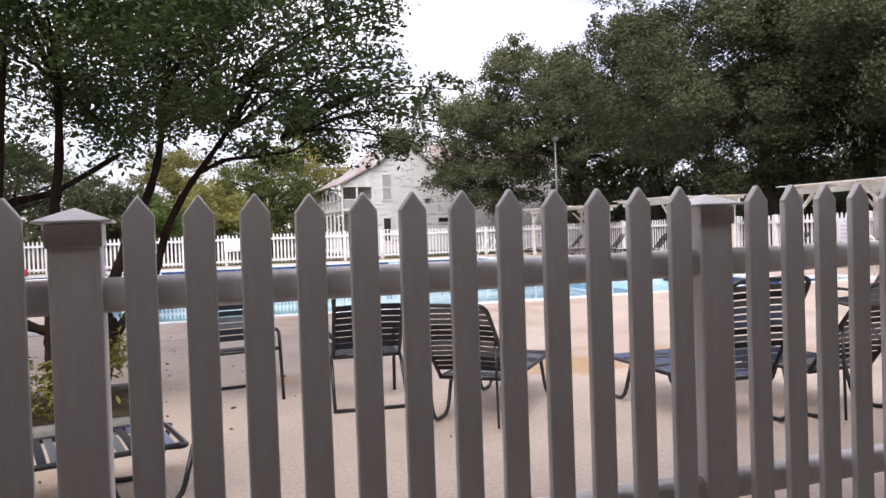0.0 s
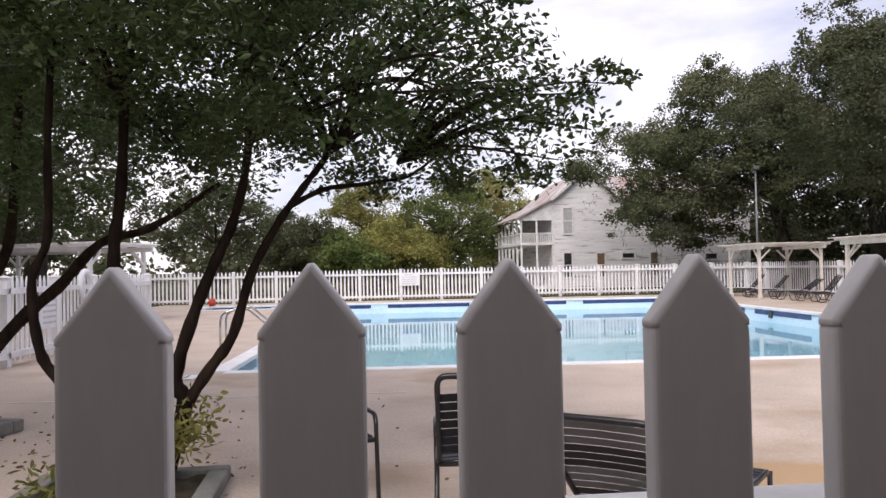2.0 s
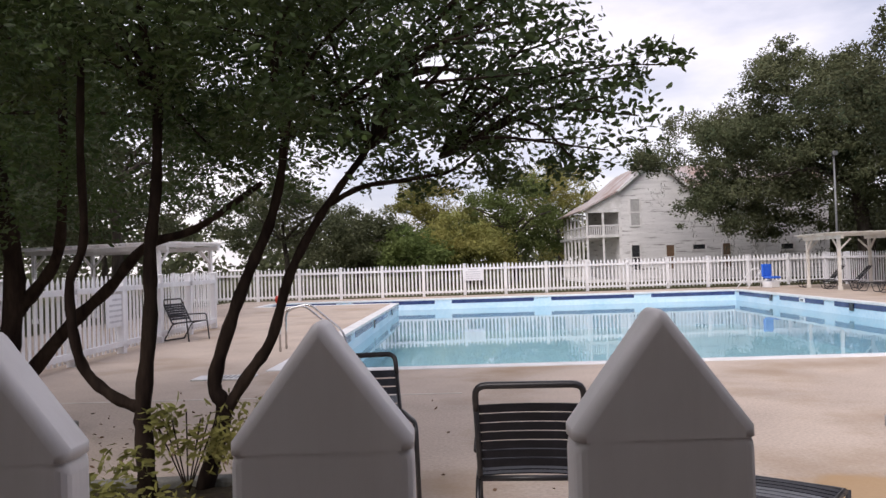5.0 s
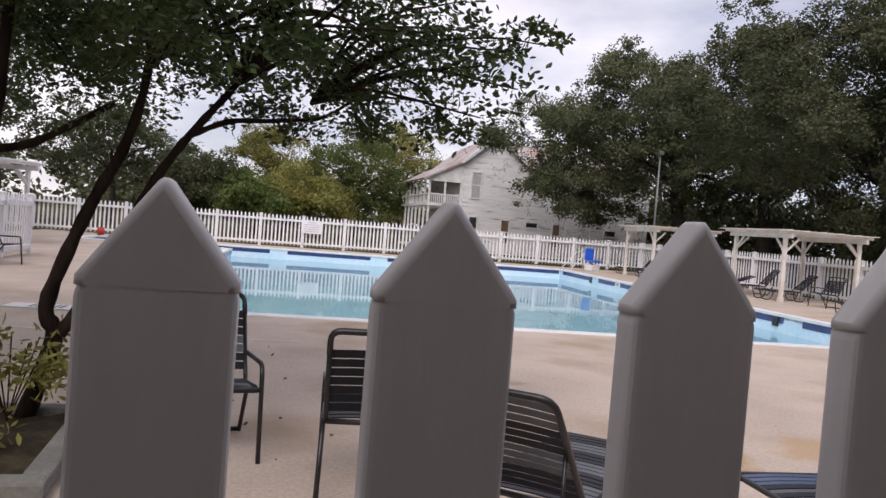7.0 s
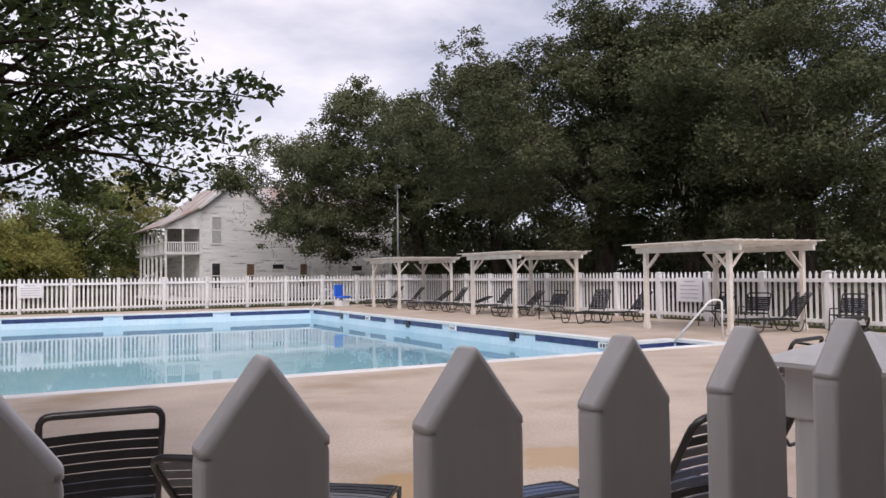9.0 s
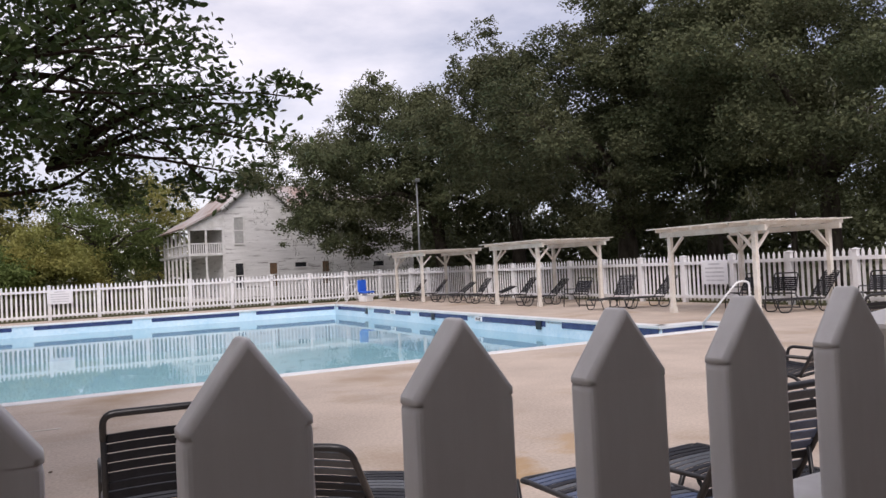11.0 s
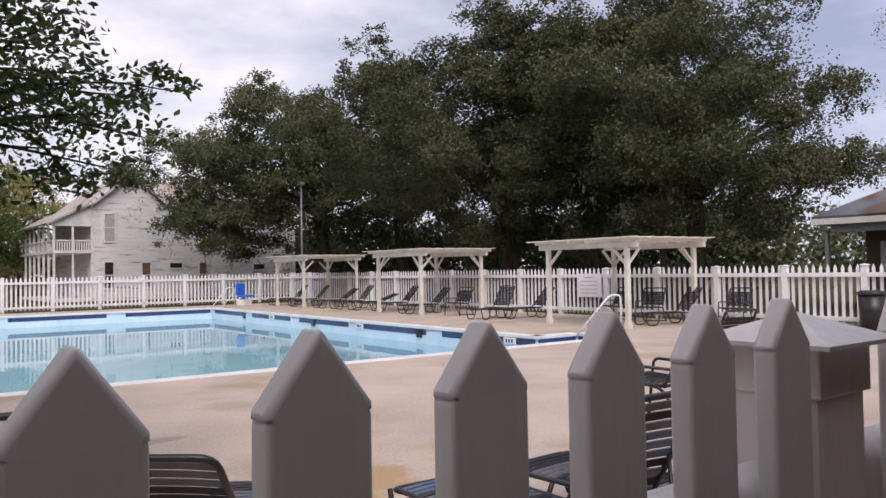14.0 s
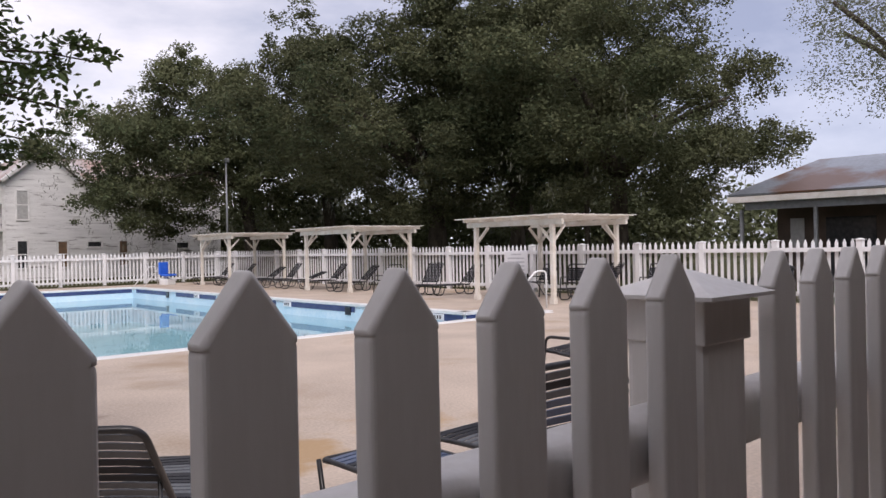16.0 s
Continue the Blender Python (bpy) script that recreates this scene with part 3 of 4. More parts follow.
lounger(pose(3.55, 2.15, 0, 0, 0, 3), GREYS, "black and grey strapped lounger with raised back", 52, "loungers by the fence")
armchair(pose(6.42, 4.38, 0, 0, 0, 10), DARK, "black strapped patio chair by the fence")
armchair(pose(9.7, 5.9, 0, 0, 0, -10), DARK, "black strapped patio chair out on the deck")
lounger(pose(-1.85, 1.95, 0, 0, 0, -78), BLUE, "faded blue strapped lounger beside the fence", 12, "loungers by the fence")
armchair(pose(-5.42, 17.3, 0, 0, 0, 245), DARK, "black strapped patio chair against the white fence")
# seating in the shade of the pergolas
for x, y, a, lift in ((16.9, 33.2, 80, 50), (16.9, 31.2, 75, 48), (16.9, 28.9, 85, 35), (16.9, 27.4, 80, 52), (16.9, 26.0, 80, 20), (17.0, 24.4, 78, 50), (16.6, 22.0, 78, 45), (16.2, 17.9, 100, 58), (17.0, 17.2, 75, 50), (17.3, 12.1, 70, 55)):
    lounger(pose(x, y, 0, 0, 0, a), DARK, "black strapped lounger on the deck by the fence", lift, "loungers by the pergolas")
for x, y, a in ((16.3, 19.9, 100), (17.5, 14.3, 80), (17.6, 13.1, 110), (18.2, 10.9, 100)):
    armchair(pose(x, y, 0, 0, 0, a), DARK, "black strapped patio chair on the deck by the fence")


# ---- pergolas ----
def pergola(m, wide, deep, tall, label, mat):
    g = thing("pergola", m, label, "pergola", "pergolas")
    for x in (0, wide):
        for y in (0, deep):
            p = part("post", boxed(x - 0.055, y - 0.055, 0, x + 0.055, y + 0.055, tall - 0.26, bevel=0.006), mat, g)
            part("foot", boxed(x - 0.075, y - 0.075, 0, x + 0.075, y + 0.075, 0.16, bevel=0.01), mat, p)
            for dx, dy in (((1 if x == 0 else -1), 0), (0, (1 if y == 0 else -1))):
                bm = tube(bmesh.new(), [(x, y, tall - 0.72), (x + dx * 0.46, y + dy * 0.46, tall - 0.27)], 0.042, 4)
                part("brace", bm, mat, g)
    for y in (0, deep):
        part("beam", boxed(-0.35, y - 0.045, tall - 0.26, wide + 0.35, y + 0.045, tall - 0.12, bevel=0.006), mat, g)
    for i in range(6):
        x = -0.15 + (wide + 0.3) * i / 5
        part("rafter", boxed(x - 0.02, -0.35, tall - 0.12, x + 0.02, deep + 0.35, tall - 0.03), mat, g)
    sl = mesh_of(boxed(-0.45, -0.045, 0, wide + 0.45, 0.045, 0.022), "slat", mat)
    k = int((deep + 0.8) / 0.12)
    for i in range(k):
        part("slat", sl, mat, g, at=pose(0, -0.4 + i * 0.12 + 0.03, tall - 0.03 + 0.004 * ((i * 7) % 5 - 2), 0, 0.25 * ((i * 3) % 5 - 2) * 0.3, 0))
    return g


for x, y in ((15.45, 14.8), (15.75, 23.85), (16.0, 32.8)):
    pergola(pose(x, y, 0, 0, 0, -92.3), 2.8, 2.6, 2.27, "cream-painted slatted pergola with braced posts", M_CREAM)
pergola(pose(-12.9, 25.3, 0, 0, 0, -21), 5.0, 2.5, 2.47, "white-painted pergola behind the fence", M_PAINT_FAR)


# ---- trees ----
def tree(name, m, label, limbs, crown, bark, group=""):
    t = thing(name, m, label, "tree", group)
    for i, (pts, r0, r1) in enumerate(limbs):
        part("trunk" if i == 0 else "branch", limb(bmesh.new(), pts, r0, r1, 9), bark, t, smooth=True)
    ob = part("crown", crown, None, t)
    ob["kind"] = "stuff"
    return t


def crown_points(centre, radii, count, hollow=0.45):
    """Clump centres that fill the outer shell of a lumpy ellipsoid."""
    d = rng.normal(size=(count, 3))
    d /= np.linalg.norm(d, axis=1)[:, None]
    r = rng.uniform(hollow, 1.0, count) ** 0.5
    lump = 1 + 0.16 * np.sin(d[:, 0] * 5 + d[:, 2] * 4) + 0.12 * np.sin(d[:, 1] * 7 - d[:, 2] * 3)
    return np.asarray(centre) + d * np.asarray(radii) * (r * lump)[:, None]


def oak(x, y, trunk_top, centre, radii, count, per, size, label, mat=None, moss=0, r0=0.5, low=2.2, puffs=0):
    base = Vector((x, y, -0.1))
    ctr = Vector(centre)
    top = Vector(trunk_top)
    limbs = [([base, base.lerp(top, 0.5) + Vector((0.2, 0.1, 0)), top], r0, r0 * 0.6)]
    for k in range(7):
        a = 2 * math.pi * k / 7 + 0.4
        end = ctr + Vector((math.cos(a) * radii[0] * 0.7, math.sin(a) * radii[1] * 0.7, (-0.25 + 0.16 * (k % 4)) * radii[2]))
        limbs.append(([top, top.lerp(end, 0.5) + Vector((0, 0, 0.12 * radii[2])), end], r0 * 0.45, 0.06))
    boughs = crown_points(centre, radii, count)
    if puffs:
        # each bough carries domed puffs of leaves; a loose inner fill keeps the heart of the crown dark
        d = rng.normal(size=(count * puffs, 3))
        d[:, 2] = np.abs(d[:, 2]) * 0.9 - 0.35
        d /= np.linalg.norm(d, axis=1)[:, None]
        reach = np.repeat(rng.uniform(0.7, 1.6, count), puffs)[:, None] * rng.uniform(0.55, 1.0, count * puffs)[:, None]
        pts = clumps(np.repeat(boughs, puffs, axis=0) + d * reach * np.array((1.0, 1.0, 0.85)), 0.5, per, 0.8)
        fill = 2600 if moss else 500
        inner = rng.normal(size=(fill, 3))
        inner = np.asarray(centre) + inner / np.linalg.norm(inner, axis=1)[:, None] * rng.uniform(0.1, 0.85, fill)[:, None] * np.asarray(radii)
        pts = np.concatenate([pts, clumps(inner, 0.7, 8)])
    else:
        pts = clumps(boughs, 1.15, per)
    pts = pts[pts[:, 2] > low + 0.5 * np.sin(pts[:, 0] * 1.3 + pts[:, 1])]
    t = tree("oak_tree", Matrix(), label, limbs, leaf_mesh("crown", pts, size, mat or M_LEAF_OAK, 0.6, plain=True), M_BARK_OAK, "oaks behind the fence")
    if moss:
        c = crown_points(centre, radii, moss, 0.8)
        c = c[c[:, 2] < centre[2] - 0.1 * radii[2]]
        c = np.repeat(c, 14, axis=0)
        c[:, :2] += rng.normal(scale=0.12, size=(len(c), 2))
        c[:, 2] -= rng.uniform(0, 1.3, len(c))
        ob = part("hanging_moss", leaf_mesh("hanging_moss", c, 0.2, M_MOSS, 0.14, 0.2, 2.5), None, t)
        ob["kind"] = "stuff"
    return t


oak(23.6, 41.8, (23.2, 42.0, 5.0), (21.7, 42.2, 6.8), (8.6, 4.9, 5.2), 105, 58, 0.155, "broad dark live oak overhanging the old house", None, 260, 0.5, 2.6, 20)
oak(25.6, 27.6, (25.2, 27.2, 4.5), (25.0, 28.5, 7.7), (7.8, 6.7, 4.6), 105, 62, 0.14, "huge dark live oak behind the pergolas", None, 120, 0.55, 2.4, 21)
oak(28.5, 19.2, (28.2, 18.8, 4.2), (27.3, 17.9, 7.4), (5.9, 6.1, 5.5), 90, 64, 0.13, "dark live oak beyond the white fence", None, 80, 0.5, 2.4, 22)
oak(28.0, 24.5, (27.6, 24.2, 4.4), (27.2, 24.0, 8.6), (6.0, 5.8, 4.9), 80, 60, 0.14, "dark live oak in the middle of the grove", None, 60, 0.4, 2.4, 20)
oak(35.0, 30.0, (35.0, 30.0, 5.0), (34.0, 29.5, 7.0), (7.5, 7.0, 5.0), 120, 130, 0.3, "dark live oak deeper in the grove", None, 0, 0.5, 0.3)
oak(28.0, 40.0, (27.6, 39.8, 5.0), (26.4, 39.8, 8.8), (5.8, 4.6, 5.6), 70, 38, 0.18, "dark live oak behind the others in the grove", None, 0, 0.5, 1.6, 18)

# trees beyond the far fence
for x, y, h, r, mat, lab in ((-22, 52, 9.5, 6.0, M_LEAF_OAK, "dark oak beyond the far fence"), (-11, 58, 9.0, 5.0, M_LEAF_OAK, "dark round oak beyond the far fence"), (-5.5, 56, 5.6, 3.4, M_LEAF_OAK, "low dark oak beyond the far fence"), (0.8, 66, 9.0, 4.2, M_LEAF_YELLOW, "yellowing tree beyond the far fence"), (6.3, 60, 8.6, 4.4, M_LEAF_MID, "green tree beside the old house"), (11.0, 68, 11.0, 4.6, M_LEAF_YELLOW, "tall yellow-green tree behind the old house"), (2.6, 57, 4.6, 3.2, M_LEAF_YELLOW, "low yellowing tree beyond the fence"), (-1.2, 55, 3.8, 2.6, M_LEAF_MID, "low green tree beyond the fence")):
    oak(x, y, (x, y, h * 0.4), (x, y, h * 0.58), (r, r, h * 0.40), 34, 30, 0.19, lab, mat, 0, 0.25, 0.2, 16)
# the dark grove behind the side fence
for x, y, h, r in ((-13.5, 12.0, 11.0, 5.5), (-17.0, 22.0, 12.0, 6.5), (-12.5, 3.0, 10.0, 5.0), (-22, 34, 11.0, 6.5), (-17.5, 43, 15.0, 6.5), (-15.5, 25, 13.5, 5.0)):
    oak(x, y, (x, y, h * 0.4), (x, y, h * 0.58), (r, r, h * 0.42), 160, 170, 0.24, "dark oak crowding behind the side fence", None, 0, 0.35, 0.3)
# the pale tree by the shed
oak(23.4, 5.2, (23.2, 5.6, 4.6), (22.9, 6.4, 7.6), (2.3, 2.2, 3.4), 36, 24, 0.075, "sparse pale-leaved tree beside the shed", M_LEAF_PALE, 0, 0.22, 2.2, 15)

# far woods, all round
wood_pts = []
for k in range(150):
    a = 2 * math.pi * k / 150
    rad = 95 + 25 * ((k * 37) % 11) / 11
    wood_pts.append((rad * math.sin(a) + 5, rad * math.cos(a) + 20, 0))
cc = []
for x, y, z in wood_pts:
    for j in range(9):
        cc.append((x + rng.normal() * 3.5, y + rng.normal() * 3.5, rng.uniform(0.2, 1.0) ** 1.6 * 8.0))
woods = part("far_woods", leaf_mesh("far_woods", clumps(cc, 3.0, 60), 0.9, M_LEAF_OAK, 0.7, plain=True), None)
tagged(woods, "dark belt of woods round the grounds", "woods", kind="stuff")
cc = []
for k in range(90):
    t = 0.8 * k / 89
    for j in range(5):
        cc.append((24 + 26 * t + rng.normal() * 1.5, 50 - 42 * t + rng.normal() * 2 + 8, rng.uniform(0.3, 4.6)))
under = part("undergrowth", leaf_mesh("undergrowth", clumps(cc, 1.6, 90), 0.33, M_LEAF_OAK, 0.6, plain=True), None)
tagged(under, "dark undergrowth beneath the oaks", "bushes", kind="stuff")

# the small trees in planters on the deck
T0 = [([(-4.2, 7.0, 0.05), (-4.05, 6.95, 0.4), (-3.85, 6.9, 0.73), (-3.72, 6.85, 1.51), (-3.74, 6.7, 2.29), (-3.8, 6.6, 3.08), (-3.87, 6.5, 4.0)], 0.13, 0.05),
      ([(-3.98, 6.9, 0.62), (-4.06, 6.9, 0.82), (-4.4, 6.85, 1.56), (-4.45, 6.7, 2.15), (-4.3, 6.2, 2.7), (-4.15, 5.7, 3.4)], 0.07, 0.03),
      ([(-3.78, 6.9, 1.15), (-3.56, 6.9, 1.4), (-3.3, 6.8, 1.73), (-3.05, 6.4, 2.4), (-2.8, 5.9, 3.3)], 0.07, 0.03),
      ([(-4.05, 7.0, 0.22), (-3.88, 6.95, 0.36), (-3.26, 6.9, 1.06), (-2.84, 6.8, 1.4), (-2.42, 6.6, 1.77), (-1.95, 6.5, 1.9), (-1.3, 6.2, 2.25)], 0.08, 0.025)]
T1 = [([(-1.79, 4.8, 0.0), (-1.81, 4.8, 0.45), (-1.81, 4.8, 0.68), (-1.75, 4.8, 1.24), (-1.74, 4.8, 1.69), (-1.69, 4.8, 2.1), (-1.68, 4.9, 3.1)], 0.065, 0.03),
      ([(-1.82, 4.8, 0.64), (-2.0, 4.8, 0.72), (-2.18, 4.8, 0.89), (-2.23, 4.75, 1.13), (-2.25, 4.75, 1.48), (-2.13, 4.7, 1.75), (-2.05, 4.5, 2.32), (-1.98, 4.4, 3.0)], 0.042, 0.022)]
T2 = [([(-1.5, 5.0, 0.0), (-1.34, 5.0, 0.55), (-1.4, 5.0, 0.76), (-1.29, 5.0, 1.14), (-1.14, 5.0, 1.52), (-1.0, 5.0, 1.82), (-0.9, 5.0, 2.2), (-0.84, 5.0, 2.8)], 0.06, 0.025),
      ([(-1.35, 5.0, 0.54), (-1.16, 5.0, 0.82), (-1.0, 5.0, 1.05), (-0.87, 5.0, 1.47), (-0.69, 5.0, 1.81), (-0.5, 5.0, 2.08), (-0.3, 5.1, 2.37), (0.05, 5.2, 2.95)], 0.045, 0.018),
      ([(-0.6, 5.0, 1.95), (-0.35, 5.0, 2.07), (-0.11, 5.0, 2.1), (0.1, 5.0, 2.13), (0.28, 5.0, 2.17), (0.6, 4.9, 2.4)], 0.022, 0.008)]


def twiggy(limbs, starts, ends, seed):
    """Thin twigs from the limbs out into the crown."""
    r = random.Random(seed)
    for s, e in zip(starts, ends):
        s, e = Vector(s), Vector(e)
        mid = s.lerp(e, 0.5) + Vector((r.uniform(-0.15, 0.15), r.uniform(-0.15, 0.15), r.uniform(0.05, 0.25)))
        limbs.append(([s, mid, e], 0.018, 0.004))


def canopy(box_lo, box_hi, count, per, radius, keep):
    c = rng.uniform(box_lo, box_hi, size=(count, 3))
    c = np.array([p for p in c if keep(*p)])
    return c, clumps(c, radius, per, 0.7)


def keep0(x, y, z):
    return ((x + 3.6) / 4.2) ** 2 + ((y - 6.2) / 3.7) ** 2 + ((z - 4.1) / 2.35) ** 2 < 1


def keep12(x, y, z):
    low = 2.12 + 0.3 * max(0.0, -x - 0.25) + 0.16 * math.sin(x * 4 + y * 2)
    edge = ((x + 0.6) / (2.16 + 0.15 * math.sin(z * 4))) ** 2 + ((y - 4.25) / 1.8) ** 2
    return edge < 1 and low < z < 4.8 and x < 1.24 - 0.8 * max(0.0, z - 2.5) + 0.08 * math.sin(z * 9 + y * 5)


c0, l0 = canopy((-8.0, 2.4, 1.8), (0.7, 10.0, 6.6), 2300, 92, 0.36, keep0)
twiggy(T0, [(-3.8, 6.6, 3.0)] * 10, c0[:10], 3)
tree("shade_tree", Matrix(), "leafy multi-stemmed shade tree in a low planter", T0, leaf_mesh("crown", l0, 0.062, M_LEAF), M_BARK, "shade trees on the deck")
c1, l1 = canopy((-3.1, 2.4, 1.95), (1.5, 6.2, 4.9), 1480, 60, 0.27, keep12)
half = c1[:, 0] < -1.2
twiggy(T1, [(-1.68, 4.85, 2.7)] * 10, c1[half][:10], 4)
tree("shade_tree", Matrix(), "slim dark-stemmed shade tree with two stems", T1, leaf_mesh("crown", clumps(c1[half], 0.22, 84, 0.75), 0.047, M_LEAF), M_BARK, "shade trees on the deck")
right = c1[~half]
tips = right[np.argsort(-right[:, 0])]
twiggy(T2, [(-0.3, 5.1, 2.35)] * 10 + [(-0.88, 5.0, 2.4)] * 8 + [(0.2, 5.3, 2.3)] * 12 + [(-0.2, 5.1, 2.8)] * 10, np.concatenate([right[:18], tips[:12], tips[20:30]]), 5)
spray = [Vector((0.6, 4.2, 2.45)).lerp(Vector((1.37, 3.5, 2.48)), k / 9) + Vector((0, 0, 0.12 * math.sin(k))) for k in range(10)]
T2.append(([(0.2, 5.3, 2.3), (0.6, 4.2, 2.5), (1.05, 3.8, 2.55), (1.36, 3.5, 2.48)], 0.012, 0.003))
tree("shade_tree", Matrix(), "slim forked shade tree with glossy oval leaves", T2, leaf_mesh("crown", np.concatenate([clumps(right, 0.21, 86, 0.75), clumps(spray, 0.11, 60)]), 0.047, M_LEAF), M_BARK, "shade trees on the deck")


def planter(m, wx, wy, h, label):
    p = thing("planter", m, label, "planter", "planters on the deck")
    t = 0.14
    for a in ((0, 0, wx, t), (0, wy - t, wx, wy), (0, t + 0.002, t, wy - t - 0.002), (wx - t, t + 0.002, wx, wy - t - 0.002)):
        part("kerb", boxed(a[0], a[1], 0, a[2], a[3], h, bevel=0.02), M_STONE, p)
    bm = bmesh.new()
    bmesh.ops.create_grid(bm, x_segments=14, y_segments=14, size=0.5)
    for v in bm.verts:
        v.co = ((v.co.x + 0.5) * (wx - 2 * t) + t, (v.co.y + 0.5) * (wy - 2 * t) + t, h * 0.6 + 0.03 * noise.noise(v.co * 9))
    part("soil", bm, M_SOIL, p, smooth=True)
    return p


planter(pose(-4.52, 6.4, 0, 0, 0, -16), 0.85, 1.2, 0.12, "low mossy concrete planter kerb round a tree")
planter(pose(-2.3, 3.55, 0, 0, 0, 2), 1.3, 1.6, 0.10, "low concrete planter kerb with two slim trees")
c = clumps([(-1.45, 4.55, 0.45), (-1.25, 4.6, 0.4), (-1.60, 4.6, 0.6), (-1.80, 4.55, 0.35), (-1.35, 4.9, 0.35), (-1.20, 4.75, 0.55), (-1.95, 4.25, 0.16), (-1.75, 4.15, 0.14), (-1.50, 4.2, 0.16), (-2.00, 4.5, 0.2)], 0.2, 95)
shrub = thing("shrub", Matrix(), "small yellow-green shrub in the planter", "shrub")
for k in range(7):
    a = k * 0.9
    part("stem", tube(bmesh.new(), [(-1.50, 4.7, 0.1), (-1.5 + 0.2 * math.cos(a), 4.7 + 0.15 * math.sin(a), 0.6)], 0.005, 5), M_BARK, shrub)
ob = part("foliage", leaf_mesh("foliage", c, 0.07, M_LEAF_YELLOW, 0.35), None, shrub)
ob["kind"] = "stuff"


# ---- the old house ----
house = thing("house", Matrix(), "old two-storey white house with peeling boards and verandas", "house")
HX0, HX1, HY, HD = 12.1, 25.65, 50.0, 10.5
part("wall", boxed(HX0, HY, -0.2, HX1, HY + HD, 5.8), M_SIDING, house)
GX0, GX1, PX, PZ, EZ = 12.1, 16.7, 14.4, 7.75, 5.8
bm = bmesh.new()
a = [bm.verts.new(p) for p in ((GX0, HY, EZ), (GX1, HY, EZ), (PX, HY, PZ))]
b = [bm.verts.new(p) for p in ((GX0, HY + 0.3, EZ), (GX1, HY + 0.3, EZ), (PX, HY + 0.3, PZ))]
bm.faces.new(a)
bm.faces.new(b[::-1])
for i in range(3):
    bm.faces.new((a[i], b[i], b[(i + 1) % 3], a[(i + 1) % 3]))
part("gable", bm, M_SIDING, house)


def slab(bm, quad, thick):
    q = [Vector(p) for p in quad]
    n = (q[1] - q[0]).cross(q[2] - q[0]).normalized() * thick
    lo, hi = [bm.verts.new(p) for p in q], [bm.verts.new(p + n) for p in q]
    k = len(q)
    bm.faces.new(lo[::-1])
    bm.faces.new(hi)
    for i in range(k):
        bm.faces.new((lo[i], lo[(i + 1) % k], hi[(i + 1) % k], hi[i]))
    return bm


roof = part("roof", slab(bmesh.new(), [(GX0 - 0.1, HY - 0.35, EZ + 0.05), (PX, HY - 0.35, PZ + 0.08), (PX, HY + HD, PZ + 0.08), (GX0 - 0.1, HY + HD, EZ + 0.05)][::-1], 0.08), M_RUST, house, "rusty tin roof")
part("roof", slab(bmesh.new(), [(PX, HY - 0.35, PZ + 0.08), (GX1 + 0.2, HY - 0.35, EZ + 0.0), (GX1 + 0.2, HY + 4.5, EZ + 0.0), (PX, HY + 4.5, PZ + 0.08)][::-1], 0.08), M_RUST, house)
part("roof", slab(bmesh.new(), [(GX1 - 0.2, HY - 0.3, EZ + 0.02), (HX1 + 0.4, HY - 0.3, EZ + 0.02), (HX1 + 0.4, HY + 4.5, PZ + 0.05), (PX, HY + 4.5, PZ + 0.05)], 0.08), M_RUST, house)
part("chimney", boxed(PX - 0.2, HY + 0.6, PZ, PX + 0.25, HY + 1.0, PZ + 0.32), M_TRIM, roof)
for (x0, z0), (x1, z1) in (((GX0 - 0.1, EZ), (PX, PZ + 0.05)), ((GX1 + 0.2, EZ - 0.05), (PX, PZ + 0.05))):
    part("barge_board", tube(bmesh.new(), [(x0, HY - 0.33, z0), (x1, HY - 0.33, z1)], 0.11, 4), M_TRIM, house)
part("corner_board", boxed(HX0 - 0.02, HY - 0.03, -0.2, HX0 + 0.16, HY + 0.1, 5.78), M_TRIM, house)
part("corner_board", boxed(HX1 - 0.14, HY - 0.03, -0.2, HX1 + 0.03, HY + 0.1, 5.78), M_TRIM, house)


def house_window(x, z0, z1, w, mat, label):
    win = part("window", boxed(x - w / 2, HY - 0.05, z0, x + w / 2, HY - 0.03, z1), mat, house, label)
    for a in ((x - w / 2 - 0.1, z0 - 0.1, x - w / 2, z1 + 0.1), (x + w / 2, z0 - 0.1, x + w / 2 + 0.1, z1 + 0.1), (x - w / 2, z1, x + w / 2, z1 + 0.12), (x - w / 2, z0 - 0.1, x + w / 2, z0)):
        part("frame", boxed(a[0], HY - 0.09, a[1], a[2], HY - 0.026, a[3]), M_TRIM, win)
    if z1 - z0 > 1.2:
        part("frame", boxed(x - w / 2, HY - 0.075, (z0 + z1) / 2 - 0.03, x + w / 2, HY - 0.051, (z0 + z1) / 2 + 0.03), M_TRIM, win)


house_window(13.15, 3.62, 5.28, 0.58, M_SHADE, "tall sash window with a drawn blind")
house_window(13.1, 0.75, 2.32, 0.5, M_GLASS_SHADE, "dark sash window")
house_window(15.33, 0.75, 2.27, 0.5, M_BOARD, "boarded brown window")
house_window(17.2, 1.95, 2.24, 0.78, M_GLASS_SHADE, "narrow dark opening")
house_window(18.97, 0.75, 2.26, 0.48, M_BOARD, "boarded brown window")
house_window(21.2, 0.75, 2.2, 0.43, M_TRIM, "white painted door")
house_window(22.9, 1.78, 2.12, 0.78, M_GLASS_SHADE, "narrow dark opening")
